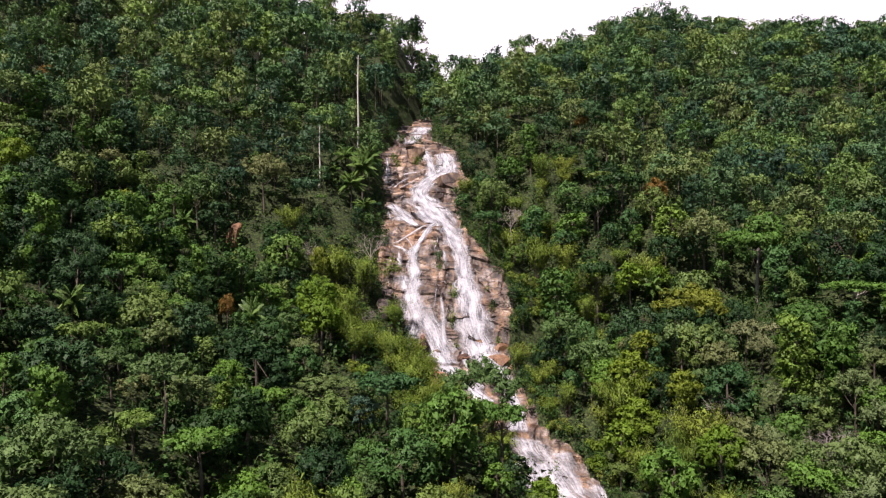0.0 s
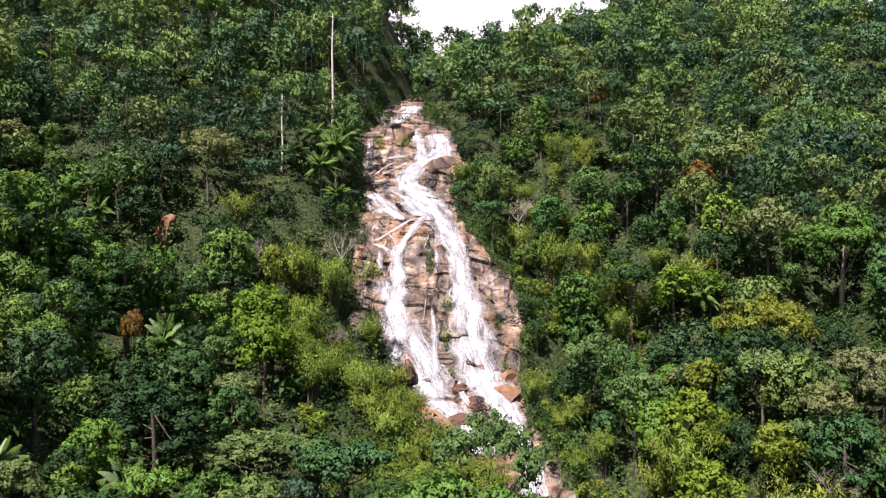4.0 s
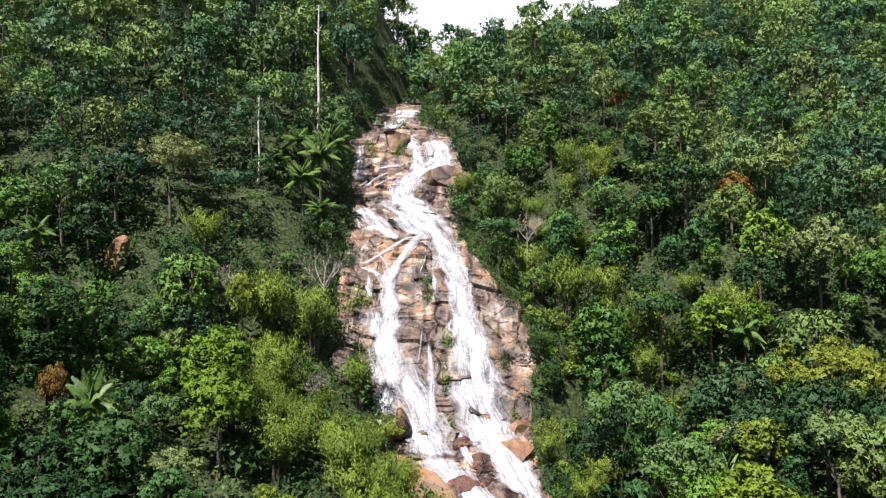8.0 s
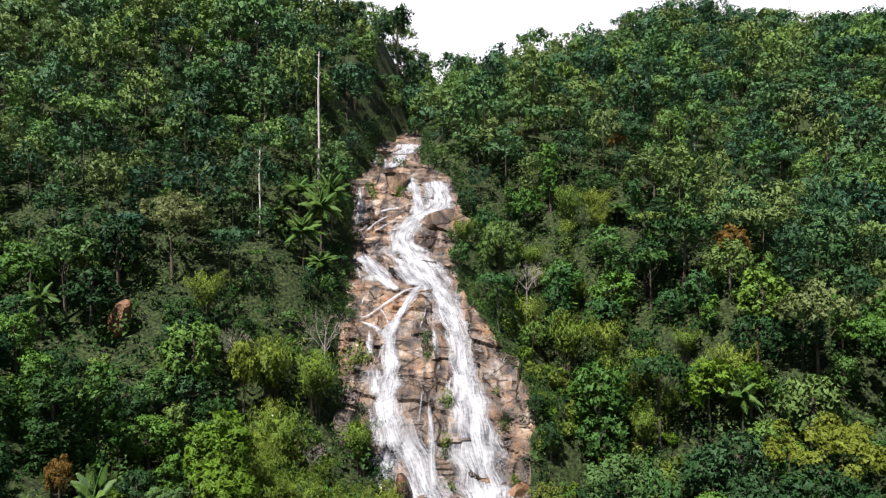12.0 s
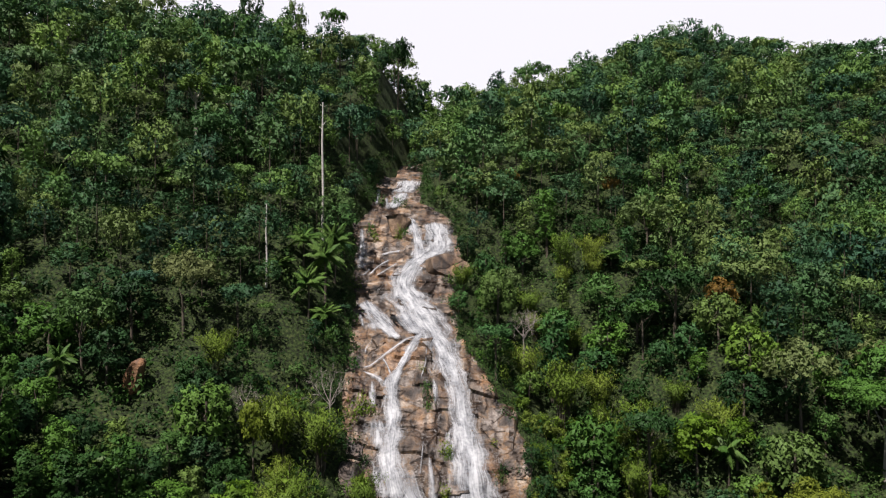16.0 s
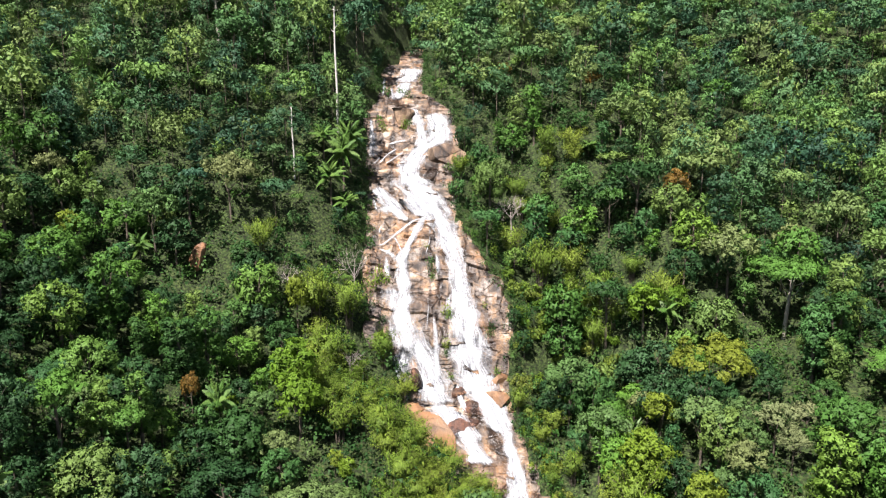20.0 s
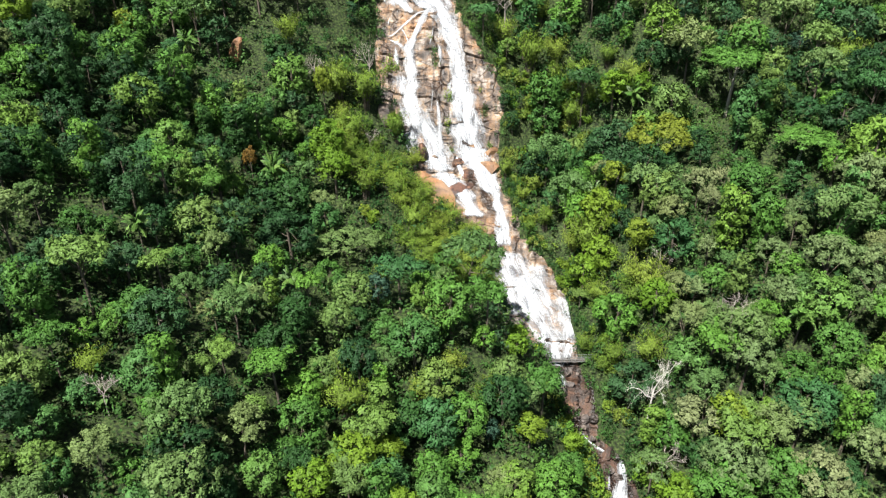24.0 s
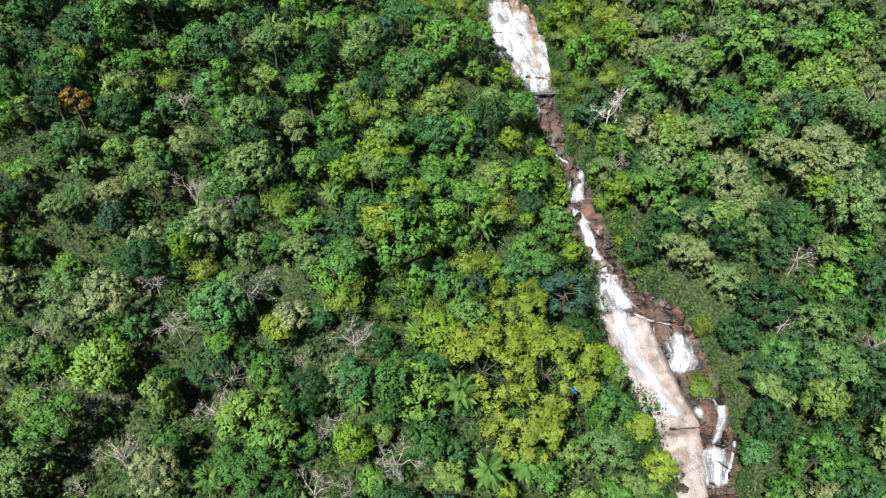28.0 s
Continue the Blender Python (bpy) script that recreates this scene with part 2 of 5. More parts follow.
def rock(name, stops, wet=0.0, crack_scale=0.22, even=False, ochre=(0.23, 0.115, 0.042)):
    """Granite: blotches of tan, ochre and grey, dark seams, fine grain, wet gloss."""
    m, n, l = material(name)
    out, bsdf, geo = n.new("ShaderNodeOutputMaterial"), n.new("ShaderNodeBsdfPrincipled"), n.new("ShaderNodeNewGeometry")
    big, fine, seams, stain = n.new("ShaderNodeTexNoise"), n.new("ShaderNodeTexNoise"), n.new("ShaderNodeTexVoronoi"), n.new("ShaderNodeTexNoise")
    warp, warped = n.new("ShaderNodeTexNoise"), n.new("ShaderNodeMix")
    warp.inputs["Scale"].default_value, warp.inputs["Detail"].default_value = 0.25, 5.0
    warped.data_type, warped.blend_type = "RGBA", "LINEAR_LIGHT"
    warped.inputs[0].default_value = 1.6
    l.new(geo.outputs["Position"], warp.inputs["Vector"])
    l.new(geo.outputs["Position"], warped.inputs[6])
    l.new(warp.outputs["Color"], warped.inputs[7])
    big.inputs["Scale"].default_value, big.inputs["Detail"].default_value = 0.28, 10.0
    fine.inputs["Scale"].default_value, fine.inputs["Detail"].default_value = 2.5, 8.0
    stain.inputs["Scale"].default_value, stain.inputs["Detail"].default_value = 0.5, 6.0
    down = n.new("ShaderNodeMapping")
    down.inputs["Scale"].default_value = (1.0, 0.25, 0.25)
    l.new(geo.outputs["Position"], down.inputs["Vector"])
    l.new(down.outputs[0], stain.inputs["Vector"])
    seams.feature = "DISTANCE_TO_EDGE"
    seams.inputs["Scale"].default_value = crack_scale
    l.new(warped.outputs[2], seams.inputs["Vector"])
    for t in (big, fine):
        l.new(geo.outputs["Position"], t.inputs["Vector"])
    colour = ramp(n, stops)
    l.new(big.outputs["Fac"], colour.inputs["Fac"])
    seam = ramp(n, [(0.0, (0.22, 0.2, 0.19)), (0.015, (0.6, 0.57, 0.55)), (0.04, (1, 1, 1))])
    closed = maths(n, "MULTIPLY_ADD")
    closed.inputs[1].default_value, closed.inputs[2].default_value = 1.6, -0.76
    l.new(stain.outputs["Fac"], closed.inputs[0])
    partly = maths(n, "MAXIMUM")
    l.new(closed.outputs[0], partly.inputs[0])
    l.new(seams.outputs["Distance"], partly.inputs[1])
    l.new(partly.outputs[0], seam.inputs["Fac"])
    cracks = n.new("ShaderNodeTexVoronoi")
    cracks.feature = "DISTANCE_TO_EDGE"
    cracks.inputs["Scale"].default_value = crack_scale * 1.7
    squeezed = n.new("ShaderNodeMapping")
    squeezed.inputs["Scale"].default_value = (0.7, 1.5, 1.5)
    l.new(warped.outputs[2], squeezed.inputs["Vector"])
    l.new(squeezed.outputs[0], cracks.inputs["Vector"])
    open_here = maths(n, "MULTIPLY_ADD")
    open_here.inputs[1].default_value, open_here.inputs[2].default_value = 1.5, -0.68
    l.new(warp.outputs["Fac"], open_here.inputs[0])
    worn = maths(n, "MAXIMUM")
    l.new(open_here.outputs[0], worn.inputs[0])
    l.new(cracks.outputs["Distance"], worn.inputs[1])
    crack = ramp(n, [(0.0, (0.3, 0.27, 0.25)), (0.03, (0.75, 0.72, 0.7)), (0.08, (1, 1, 1))])
    l.new(worn.outputs[0], crack.inputs["Fac"])
    blocks = n.new("ShaderNodeTexVoronoi")
    blocks.inputs["Scale"].default_value = crack_scale * 1.7
    l.new(squeezed.outputs[0], blocks.inputs["Vector"])
    each = n.new("ShaderNodeSeparateColor")
    l.new(blocks.outputs["Color"], each.inputs[0])
    tone = ramp(n, [(0.0, (0.5, 0.5, 0.52)), (0.35, (0.82, 0.8, 0.8)), (0.7, (1.05, 1.0, 0.96)), (1.0, (1.35, 1.3, 1.22))])
    if even:
        for e, v in zip(tone.color_ramp.elements, (0.82, 0.95, 1.0, 1.08)):
            e.color = (v, v, v, 1)
    l.new(each.outputs[0], tone.inputs["Fac"])
    streak = ramp(n, [(0.38, (0.2, 0.18, 0.17)), (0.47, (0.55, 0.51, 0.48)), (0.54, (1, 1, 1)), (0.7, (1.2, 1.13, 1.05))])
    if even:
        for e, v in zip(streak.color_ramp.elements, (0.7, 0.88, 1.0, 1.1)):
            e.color = (v, v * 0.98, v * 0.96, 1)
    l.new(stain.outputs["Fac"], streak.inputs["Fac"])
    grain = ramp(n, [(0.3, (0.6, 0.6, 0.6)), (0.7, (1.28, 1.28, 1.28))])
    l.new(fine.outputs["Fac"], grain.inputs["Fac"])
    rust, rust_at, rusted = n.new("ShaderNodeTexNoise"), ramp(n, [(0.5, (0, 0, 0)), (0.64, (0.5, 0.5, 0.5))]), n.new("ShaderNodeMix")
    rust.inputs["Scale"].default_value, rust.inputs["Detail"].default_value = 0.13, 7.0
    l.new(warped.outputs[2], rust.inputs["Vector"])
    l.new(rust.outputs["Fac"], rust_at.inputs["Fac"])
    rusted.data_type = "RGBA"
    rusted.inputs[7].default_value = (*ochre, 1)
    l.new(rust_at.outputs["Color"], rusted.inputs[0])
    l.new(colour.outputs["Color"], rusted.inputs[6])
    last = rusted.outputs[2]
    if even:
        for e, v in zip(grain.color_ramp.elements, (0.86, 1.12)):
            e.color = (v, v, v, 1)
        big.inputs["Scale"].default_value = 0.12
        for r in (seam, crack):
            for e in r.color_ramp.elements:
                e.color = [0.55 + 0.45 * q for q in e.color[:3]] + [1]
    for other in (seam, crack, tone, streak, grain):
        mul = n.new("ShaderNodeMix")
        mul.data_type, mul.blend_type = "RGBA", "MULTIPLY"
        mul.inputs[0].default_value = 1.0
        l.new(last, mul.inputs[6])
        l.new(other.outputs["Color"], mul.inputs[7])
        last = mul.outputs[2]
    l.new(last, bsdf.inputs["Base Color"])
    gloss = ramp(n, [(0.35, (0.35 if wet else 0.6,) * 3), (0.65, (0.85,) * 3)])
    l.new(stain.outputs["Fac"], gloss.inputs["Fac"])
    l.new(gloss.outputs["Color"], bsdf.inputs["Roughness"])
    bump, height = n.new("ShaderNodeBump"), maths(n, "ADD")
    l.new(fine.outputs["Fac"], height.inputs[0])
    both = maths(n, "ADD")
    l.new(seam.outputs["Color"], both.inputs[0])
    l.new(crack.outputs["Color"], both.inputs[1])
    l.new(both.outputs[0], height.inputs[1])
    l.new(height.outputs[0], bump.inputs["Height"])
    bump.inputs["Strength"].default_value, bump.inputs["Distance"].default_value = 0.7, 0.4
    l.new(bump.outputs[0], bsdf.inputs["Normal"])
    l.new(bsdf.outputs[0], out.inputs["Surface"])
    return m


granite = rock("granite", [(0.3, (0.03, 0.025, 0.022)), (0.4, (0.085, 0.066, 0.052)), (0.46, (0.16, 0.125, 0.096)), (0.5, (0.19, 0.122, 0.066)), (0.54, (0.215, 0.18, 0.148)), (0.6, (0.31, 0.275, 0.24)), (0.66, (0.15, 0.122, 0.1)), (0.74, (0.06, 0.053, 0.048))], 1.0, 0.12)
granite_tan = rock("granite_tan", [(0.3, (0.14, 0.095, 0.06)), (0.45, (0.22, 0.155, 0.1)), (0.55, (0.28, 0.205, 0.14)), (0.7, (0.2, 0.14, 0.09))], 0.0, 0.06)
granite_red = rock("granite_red", [(0.3, (0.035, 0.022, 0.018)), (0.5, (0.09, 0.042, 0.028)), (0.7, (0.14, 0.075, 0.045))], 1.0, 0.4)
granite_ochre = rock("granite_ochre", [(0.3, (0.12, 0.075, 0.05)), (0.45, (0.22, 0.11, 0.05)), (0.58, (0.24, 0.15, 0.09)), (0.7, (0.14, 0.1, 0.075))], 0.0, 0.06, True)
granite_grey = rock("granite_grey", [(0.3, (0.04, 0.036, 0.034)), (0.5, (0.12, 0.1, 0.09)), (0.7, (0.2, 0.165, 0.14))], 1.0, 0.3, False, (0.1, 0.08, 0.066))
granite_pale = rock("granite_pale", [(0.3, (0.12, 0.092, 0.078)), (0.42, (0.2, 0.17, 0.156)), (0.5, (0.255, 0.23, 0.222)), (0.6, (0.15, 0.115, 0.095)), (0.7, (0.28, 0.265, 0.26))], 1.0, 0.05, True, (0.24, 0.175, 0.135))
granite_brown = rock("granite_brown", [(0.3, (0.014, 0.011, 0.01)), (0.45, (0.045, 0.027, 0.02)), (0.55, (0.085, 0.046, 0.028)), (0.62, (0.045, 0.035, 0.028)), (0.74, (0.11, 0.08, 0.064))], 1.0, 0.2, False, (0.085, 0.042, 0.022))


def white_water(name, density):
    """Falling water: streaks along the flow, ragged at the rim, clear between."""
    m, n, l = material(name)
    out, bsdf, clear, mix = n.new("ShaderNodeOutputMaterial"), n.new("ShaderNodeBsdfPrincipled"), n.new("ShaderNodeBsdfTransparent"), n.new("ShaderNodeMixShader")
    uv, flow, lace = n.new("ShaderNodeUVMap"), n.new("ShaderNodeTexNoise"), n.new("ShaderNodeTexNoise")
    uv.uv_map = "flow"
    stretch = n.new("ShaderNodeMapping")
    stretch.inputs["Scale"].default_value = (3.6, 0.26, 1)
    l.new(uv.outputs[0], stretch.inputs["Vector"])
    l.new(stretch.outputs[0], flow.inputs["Vector"])
    flow.inputs["Scale"].default_value, flow.inputs["Detail"].default_value, flow.inputs["Distortion"].default_value = 1.0, 8.0, 0.3
    stretch_b = n.new("ShaderNodeMapping")
    stretch_b.inputs["Scale"].default_value = (1.0, 0.3, 1)
    l.new(uv.outputs[0], stretch_b.inputs["Vector"])
    l.new(stretch_b.outputs[0], lace.inputs["Vector"])
    lace.inputs["Scale"].default_value, lace.inputs["Detail"].default_value, lace.inputs["Distortion"].default_value = 0.6, 7.0, 0.4
    rim = n.new("ShaderNodeAttribute")
    rim.attribute_name = "rim"
    a, b, c = maths(n, "ADD"), maths(n, "MULTIPLY_ADD"), maths(n, "ADD", 0, density)
    spray, torn = n.new("ShaderNodeTexNoise"), n.new("ShaderNodeMix")
    spray.inputs["Scale"].default_value, spray.inputs["Detail"].default_value = 1.6, 8.0
    l.new(uv.outputs[0], spray.inputs["Vector"])
    torn.inputs[0].default_value = 0.4
    l.new(flow.outputs["Fac"], torn.inputs[2])
    l.new(spray.outputs["Fac"], torn.inputs[3])
    l.new(torn.outputs[0], a.inputs[0])
    l.new(lace.outputs["Fac"], a.inputs[1])
    l.new(rim.outputs["Fac"], b.inputs[0])
    b.inputs[1].default_value = 0.75
    l.new(a.outputs[0], b.inputs[2])
    l.new(b.outputs[0], c.inputs[0])
    cover = n.new("ShaderNodeMapRange")
    cover.inputs["From Min"].default_value, cover.inputs["From Max"].default_value = 1.0, 1.75
    l.new(c.outputs[0], cover.inputs["Value"])
    foam = ramp(n, [(0.36, (0.14, 0.155, 0.18)), (0.46, (0.28, 0.295, 0.315)), (0.59, (0.46, 0.47, 0.485))])
    body = maths(n, "MULTIPLY", 0, 0.5)
    l.new(a.outputs[0], body.inputs[0])
    l.new(body.outputs[0], foam.inputs["Fac"])
    l.new(foam.outputs["Color"], bsdf.inputs["Base Color"])
    bsdf.inputs["Roughness"].default_value = 0.6
    l.new(cover.outputs["Result"], mix.inputs[0])
    l.new(clear.outputs[0], mix.inputs[1])
    l.new(bsdf.outputs[0], mix.inputs[2])
    bump = n.new("ShaderNodeBump")
    bump.inputs["Strength"].default_value, bump.inputs["Distance"].default_value = 0.25, 0.2
    l.new(flow.outputs["Fac"], bump.inputs["Height"])
    l.new(bump.outputs[0], bsdf.inputs["Normal"])
    l.new(mix.outputs[0], out.inputs["Surface"])
    return m


water_full = white_water("water_full", 0.64)
water_veil = white_water("water_veil", 0.3)
water_thin = white_water("water_thin", 0.52)


# ---- helpers for meshes ----
def mesh_tris(name, verts, tris, mat, tint=None, normals=None):
    """A mesh of triangles from arrays; normals, one a vertex, round off its shading."""
    me = bpy.data.meshes.new(name)
    verts, tris = np.asarray(verts, np.float32), np.asarray(tris, np.int32)
    if normals is not None:
        a, b, c = [verts[tris[:, k]] for k in range(3)]
        back = (np.cross(b - a, c - a) * normals[tris].sum(1)).sum(1) < 0
        tris = np.where(back[:, None], tris[:, ::-1], tris)
    me.vertices.add(len(verts))
    me.vertices.foreach_set("co", verts.ravel())
    me.loops.add(tris.size)
    me.loops.foreach_set("vertex_index", tris.ravel())
    me.polygons.add(len(tris))
    me.polygons.foreach_set("loop_start", np.arange(0, tris.size, 3, dtype=np.int32))
    if tint is not None:
        me.attributes.new("tint", "FLOAT", "POINT").data.foreach_set("value", np.asarray(tint, np.float32))
    me.materials.append(mat)
    me.update(calc_edges=True)
    if normals is not None:
        me.normals_split_custom_set_from_vertices(np.asarray(normals, np.float32))
    return me


def grid_mesh(name, points, mat, smooth=True):
    """A sheet from an array of rows x columns x 3."""
    r, c, _ = points.shape
    me = bpy.data.meshes.new(name)
    i = np.arange(r * c).reshape(r, c)
    quads = np.stack([i[:-1, :-1], i[:-1, 1:], i[1:, 1:], i[1:, :-1]], -1).reshape(-1, 4)
    me.vertices.add(r * c)
    me.vertices.foreach_set("co", points.astype(np.float32).ravel())
    me.loops.add(quads.size)
    me.loops.foreach_set("vertex_index", quads.astype(np.int32).ravel())
    me.polygons.add(len(quads))
    me.polygons.foreach_set("loop_start", np.arange(0, quads.size, 4, dtype=np.int32))
    me.materials.append(mat)
    me.update(calc_edges=True)
    if smooth:
        me.shade_smooth()
    return me


def part(name, data, parent, label=""):
    ob = new(name, data)
    ob.parent = parent
    return tagged(ob, label)


def thing(name, label, category, group="", kind=""):
    return tagged(new(name), label, category, group, kind)


# ---- the valley ----
# the stream bed: y, its banks in x
BANKS = np.array([(-60, 45, 58), (15, 48, 61), (24, 47, 63), (36, 42, 63.5), (50, 37, 59.5), (56, 36.5, 55), (63, 37, 46), (70, 37, 43), (77, 31, 41.5), (93, 32, 37.5),
                  (101, 28, 33.5), (116, 25, 31.5), (127, 16.5, 31), (137, 13.5, 30.8), (147, 13, 26.5), (156, 8, 20.5), (163, -4, 19.5), (172, -6.5, 17.5), (184, -7, 18)] + [
                  (187, -12.5, 17), (195, -17.5, 19.5), (205, -18.5, 12), (213, -18, 8), (222, -19.5, 4.5), (234, -20, 4), (247, -21.5, 7),
                  (258, -22.7, 5), (268, -17, -4), (289, -19.5, -4.5), (300, -13.4, -4.7), (340, -9, -4), (434, 8, 14), (500, 10, 16)])
# its height along y
PROFILE = np.array([(-60, 8), (0, 17), (25, 21), (45, 25.5), (56, 30), (69, 32), (94, 39.3), (101, 41), (110, 47), (118, 48.5), (130, 50.5), (148, 57), (160, 64), (172, 67.5), (181, 72), (184, 74),
                    (190, 84), (200, 92), (207, 100), (212, 103), (225, 112), (240, 121), (248, 127), (256, 134), (268, 141), (282, 146), (292, 151), (300, 153), (330, 166), (380, 180), (434, 182), (470, 174)])
# how far the slopes stand above the bed, at 15, 50, 110 and 220 m from the bank
LEFT = np.array([(-60, 14, 30, 36, 74), (20, 18, 32, 30, 73), (60, 10, 23, 48, 70), (100, 15, 23, 54, 64), (140, 11, 19, 50, 74), (180, 9, 23, 51, 100), (220, 15, 20, 37, 119),
                 (260, 19, 26, 35, 115), (300, 26, 35, 46, 86), (340, 34, 34, 43, 46), (395, 13, 14, 26, 12), (460, -7, -20, -14, -25)])
RIGHT = np.array([(-60, 6, 21, 41, 77), (20, 12, 22, 39, 73), (60, 9, 20, 38, 69), (100, 7, 16, 38, 64), (140, 10, 29, 39, 60), (180, -7, 10, 30, 54), (220, -10, 2, 4, 48),
                  (260, 3, 9, -4, 41), (300, 7, 13, 10, 33), (340, 6, 12, 22, 22), (395, 4, 13, 36, 20), (425, 6, 18, 48, 12), (460, -2, -6, 10, -20)])
OFFSETS = np.array([0, 15, 50, 110, 220.0])


def banks(y):
    return np.interp(y, BANKS[:, 0], BANKS[:, 1]), np.interp(y, BANKS[:, 0], BANKS[:, 2])


def bed_z(y):
    return np.interp(y, PROFILE[:, 0], PROFILE[:, 1])


def slope_rise(table, d, y):
    cols = [np.full_like(y, 1.0)] + [np.interp(y, table[:, 0], table[:, k]) for k in range(1, 5)]
    total = np.zeros_like(d)
    for k in range(4):
        u = np.clip((d - OFFSETS[k]) / (OFFSETS[k + 1] - OFFSETS[k]), 0, 1)
        inside = (d >= OFFSETS[k]) & ((d < OFFSETS[k + 1]) | (k == 3))
        total = np.where(inside, cols[k] + (cols[k + 1] - cols[k]) * u, total)
    return total


def ground(x, y):
    """Height of the forest floor."""
    x, y = np.asarray(x, float), np.asarray(y, float)
    yy = np.clip(y, -60, 460)
    xl, xr = banks(yy)
    dl, dr = xl - x, x - xr
    z = bed_z(yy) + np.where(dl > 0, slope_rise(LEFT, np.maximum(dl, 0), yy), np.where(dr > 0, slope_rise(RIGHT, np.maximum(dr, 0), yy), -3.0))
    d = np.clip(np.maximum(dl, dr) / 25, 0, 1)
    z = z + d * (1.3 * np.sin(x / 9.7 + y / 15) + 1.1 * np.sin(y / 7.9 - x / 13) + 0.8 * np.sin(x / 4.3 + 1) * np.sin(y / 5.1))
    far = np.maximum(np.maximum(np.abs(x) - 330, y - 500), np.maximum(-90 - y, 0))
    return z - np.clip(far, 0, 3000) * np.where(y < 0, 0.004, 0.12) * np.clip(1.2 - far / 1800, 0.2, 1)


def ticks(*spans):
    return np.unique(np.concatenate([np.linspace(a, b, k) for a, b, k in spans]))


gx = ticks((-3000, -340, 14), (-340, -60, 71), (-60, 80, 71), (80, 340, 66), (340, 3000, 14))
gy = ticks((-3000, -120, 14), (-120, 320, 148), (320, 520, 50), (520, 3000, 14))
GX, GY = np.meshgrid(gx, gy)
tagged(new("ground", grid_mesh("ground", np.stack([GX, GY, ground(GX, GY)], -1), shaded_soil)), "leaf-littered forest floor of a steep valley, canopy shade put into its dark colour", "ground", kind="structure")

ARC_Y = np.linspace(-78, 312, 1900)
ARC_Z = bed_z(ARC_Y)
ARC_S = np.concatenate([[0], np.cumsum(np.hypot(np.diff(ARC_Y), np.diff(ARC_Z)))])


def bed_rise(x, s):
    """Relief of the rock bed at x and the way s along it: ledges in columns of blocks, each with its own beat of risers and treads."""
    wx = x + 1.8 * noise.noise(Vector((x * 0.15, s * 0.15, 3.0)))
    ws = s + 2.2 * noise.noise(Vector((x * 0.12, s * 0.12, 8.0))) + 0.2 * x
    rise = 0.0
    for wide, tall, high in ((8.0, 6.0, 1.0), (3.6, 2.2, 0.38)):
        column = math.floor(wx / wide + 0.35 * noise.noise(Vector((s * 0.1, wide, 0.0))))
        beat = ws / tall + noise.cell(Vector((column * 1.7, wide, 4.0))) * 5
        block, t = math.floor(beat), beat - math.floor(beat)
        proud = noise.cell(Vector((column * 2.3, block * 1.9, wide)))
        rise += high * (0.25 + 0.75 * proud) * (1 - t) ** 0.8
    return rise + 0.3 * noise.fractal(Vector((x * 0.25, s * 0.25, 5.0)), 1.0, 2.0, 5)


def bed_out(x, y, high):
    """The point of the even bed at x, y, raised along its outward normal."""
    slope = (float(bed_z(y + 1.5)) - float(bed_z(y - 1.5))) / 3
    return Vector((x, y, float(bed_z(y)))) + Vector((0, -slope, 1)).normalized() * high


def bed_point(x, y, lift=0.0):
    """A point of the rock bed, raised by lift along its outward normal."""
    return bed_out(x, y, bed_rise(x, float(np.interp(y, ARC_Y, ARC_S))) + lift)


ROWS_V = int(ARC_S[-1] / 0.3)
bed_y = np.interp(np.linspace(0, ARC_S[-1], ROWS_V), ARC_S, ARC_Y)
COLS_U = 110
bed, relief = np.zeros((ROWS_V, COLS_U, 3)), np.zeros((ROWS_V, COLS_U))
for i, y in enumerate(bed_y):
    xl, xr = banks(y)
    for j in range(COLS_U):
        u = j / (COLS_U - 1)
        x = float(xl - 3 + (xr - xl + 6) * u)
        relief[i, j] = bed_rise(x, i * ARC_S[-1] / (ROWS_V - 1))
        q = bed_out(x, float(y), relief[i, j])
        q.z -= 2.5 * max(0, abs(u - 0.5) * 2 - 0.86) / 0.14
        bed[i, j] = q
split = int(np.searchsorted(bed_y, 119.0))
for name, rows, mat, label, category in (("rock_face", bed[split - 1:], granite, "stepped tan and ochre granite face of the waterfall", "rock face"),
                                         ("stream_bed", bed[:split], granite_brown, "dark brown wet bedrock of the lower stream", "stream bed")):
    me = grid_mesh(name, rows, mat)
    me.set_sharp_from_angle(angle=radians(32))
    tagged(new(name, me), label, category, kind="structure")


def blurred(a, k, axis):
    """Running mean over 2k + 1 cells."""
    pad = [(k + 1, k) if d == axis else (0, 0) for d in (0, 1)]
    c = np.cumsum(np.pad(a, pad, mode="edge"), axis)
    n = a.shape[axis]
    return (np.take(c, range(2 * k + 1, 2 * k + 1 + n), axis) - np.take(c, range(0, n), axis)) / (2 * k + 1)


# the water glides over the ledges: its surface follows the relief only roughly
GLIDE = relief
for axis, k in ((0, 11), (1, 6), (0, 9), (1, 5)):
    GLIDE = blurred(GLIDE, k, axis)


def water_point(x, y, lift):
    i = float(np.interp(y, ARC_Y, ARC_S)) / ARC_S[-1] * (ROWS_V - 1)
    xl, xr = banks(y)
    j = min(max((x - xl + 3) / (xr - xl + 6), 0), 1) * (COLS_U - 1)
    a, b = min(int(i), ROWS_V - 2), min(int(j), COLS_U - 2)
    p, q = i - a, j - b
    g = (GLIDE[a, b] * (1 - q) + GLIDE[a, b + 1] * q) * (1 - p) + (GLIDE[a + 1, b] * (1 - q) + GLIDE[a + 1, b + 1] * q) * p
    return bed_out(x, y, g + lift)


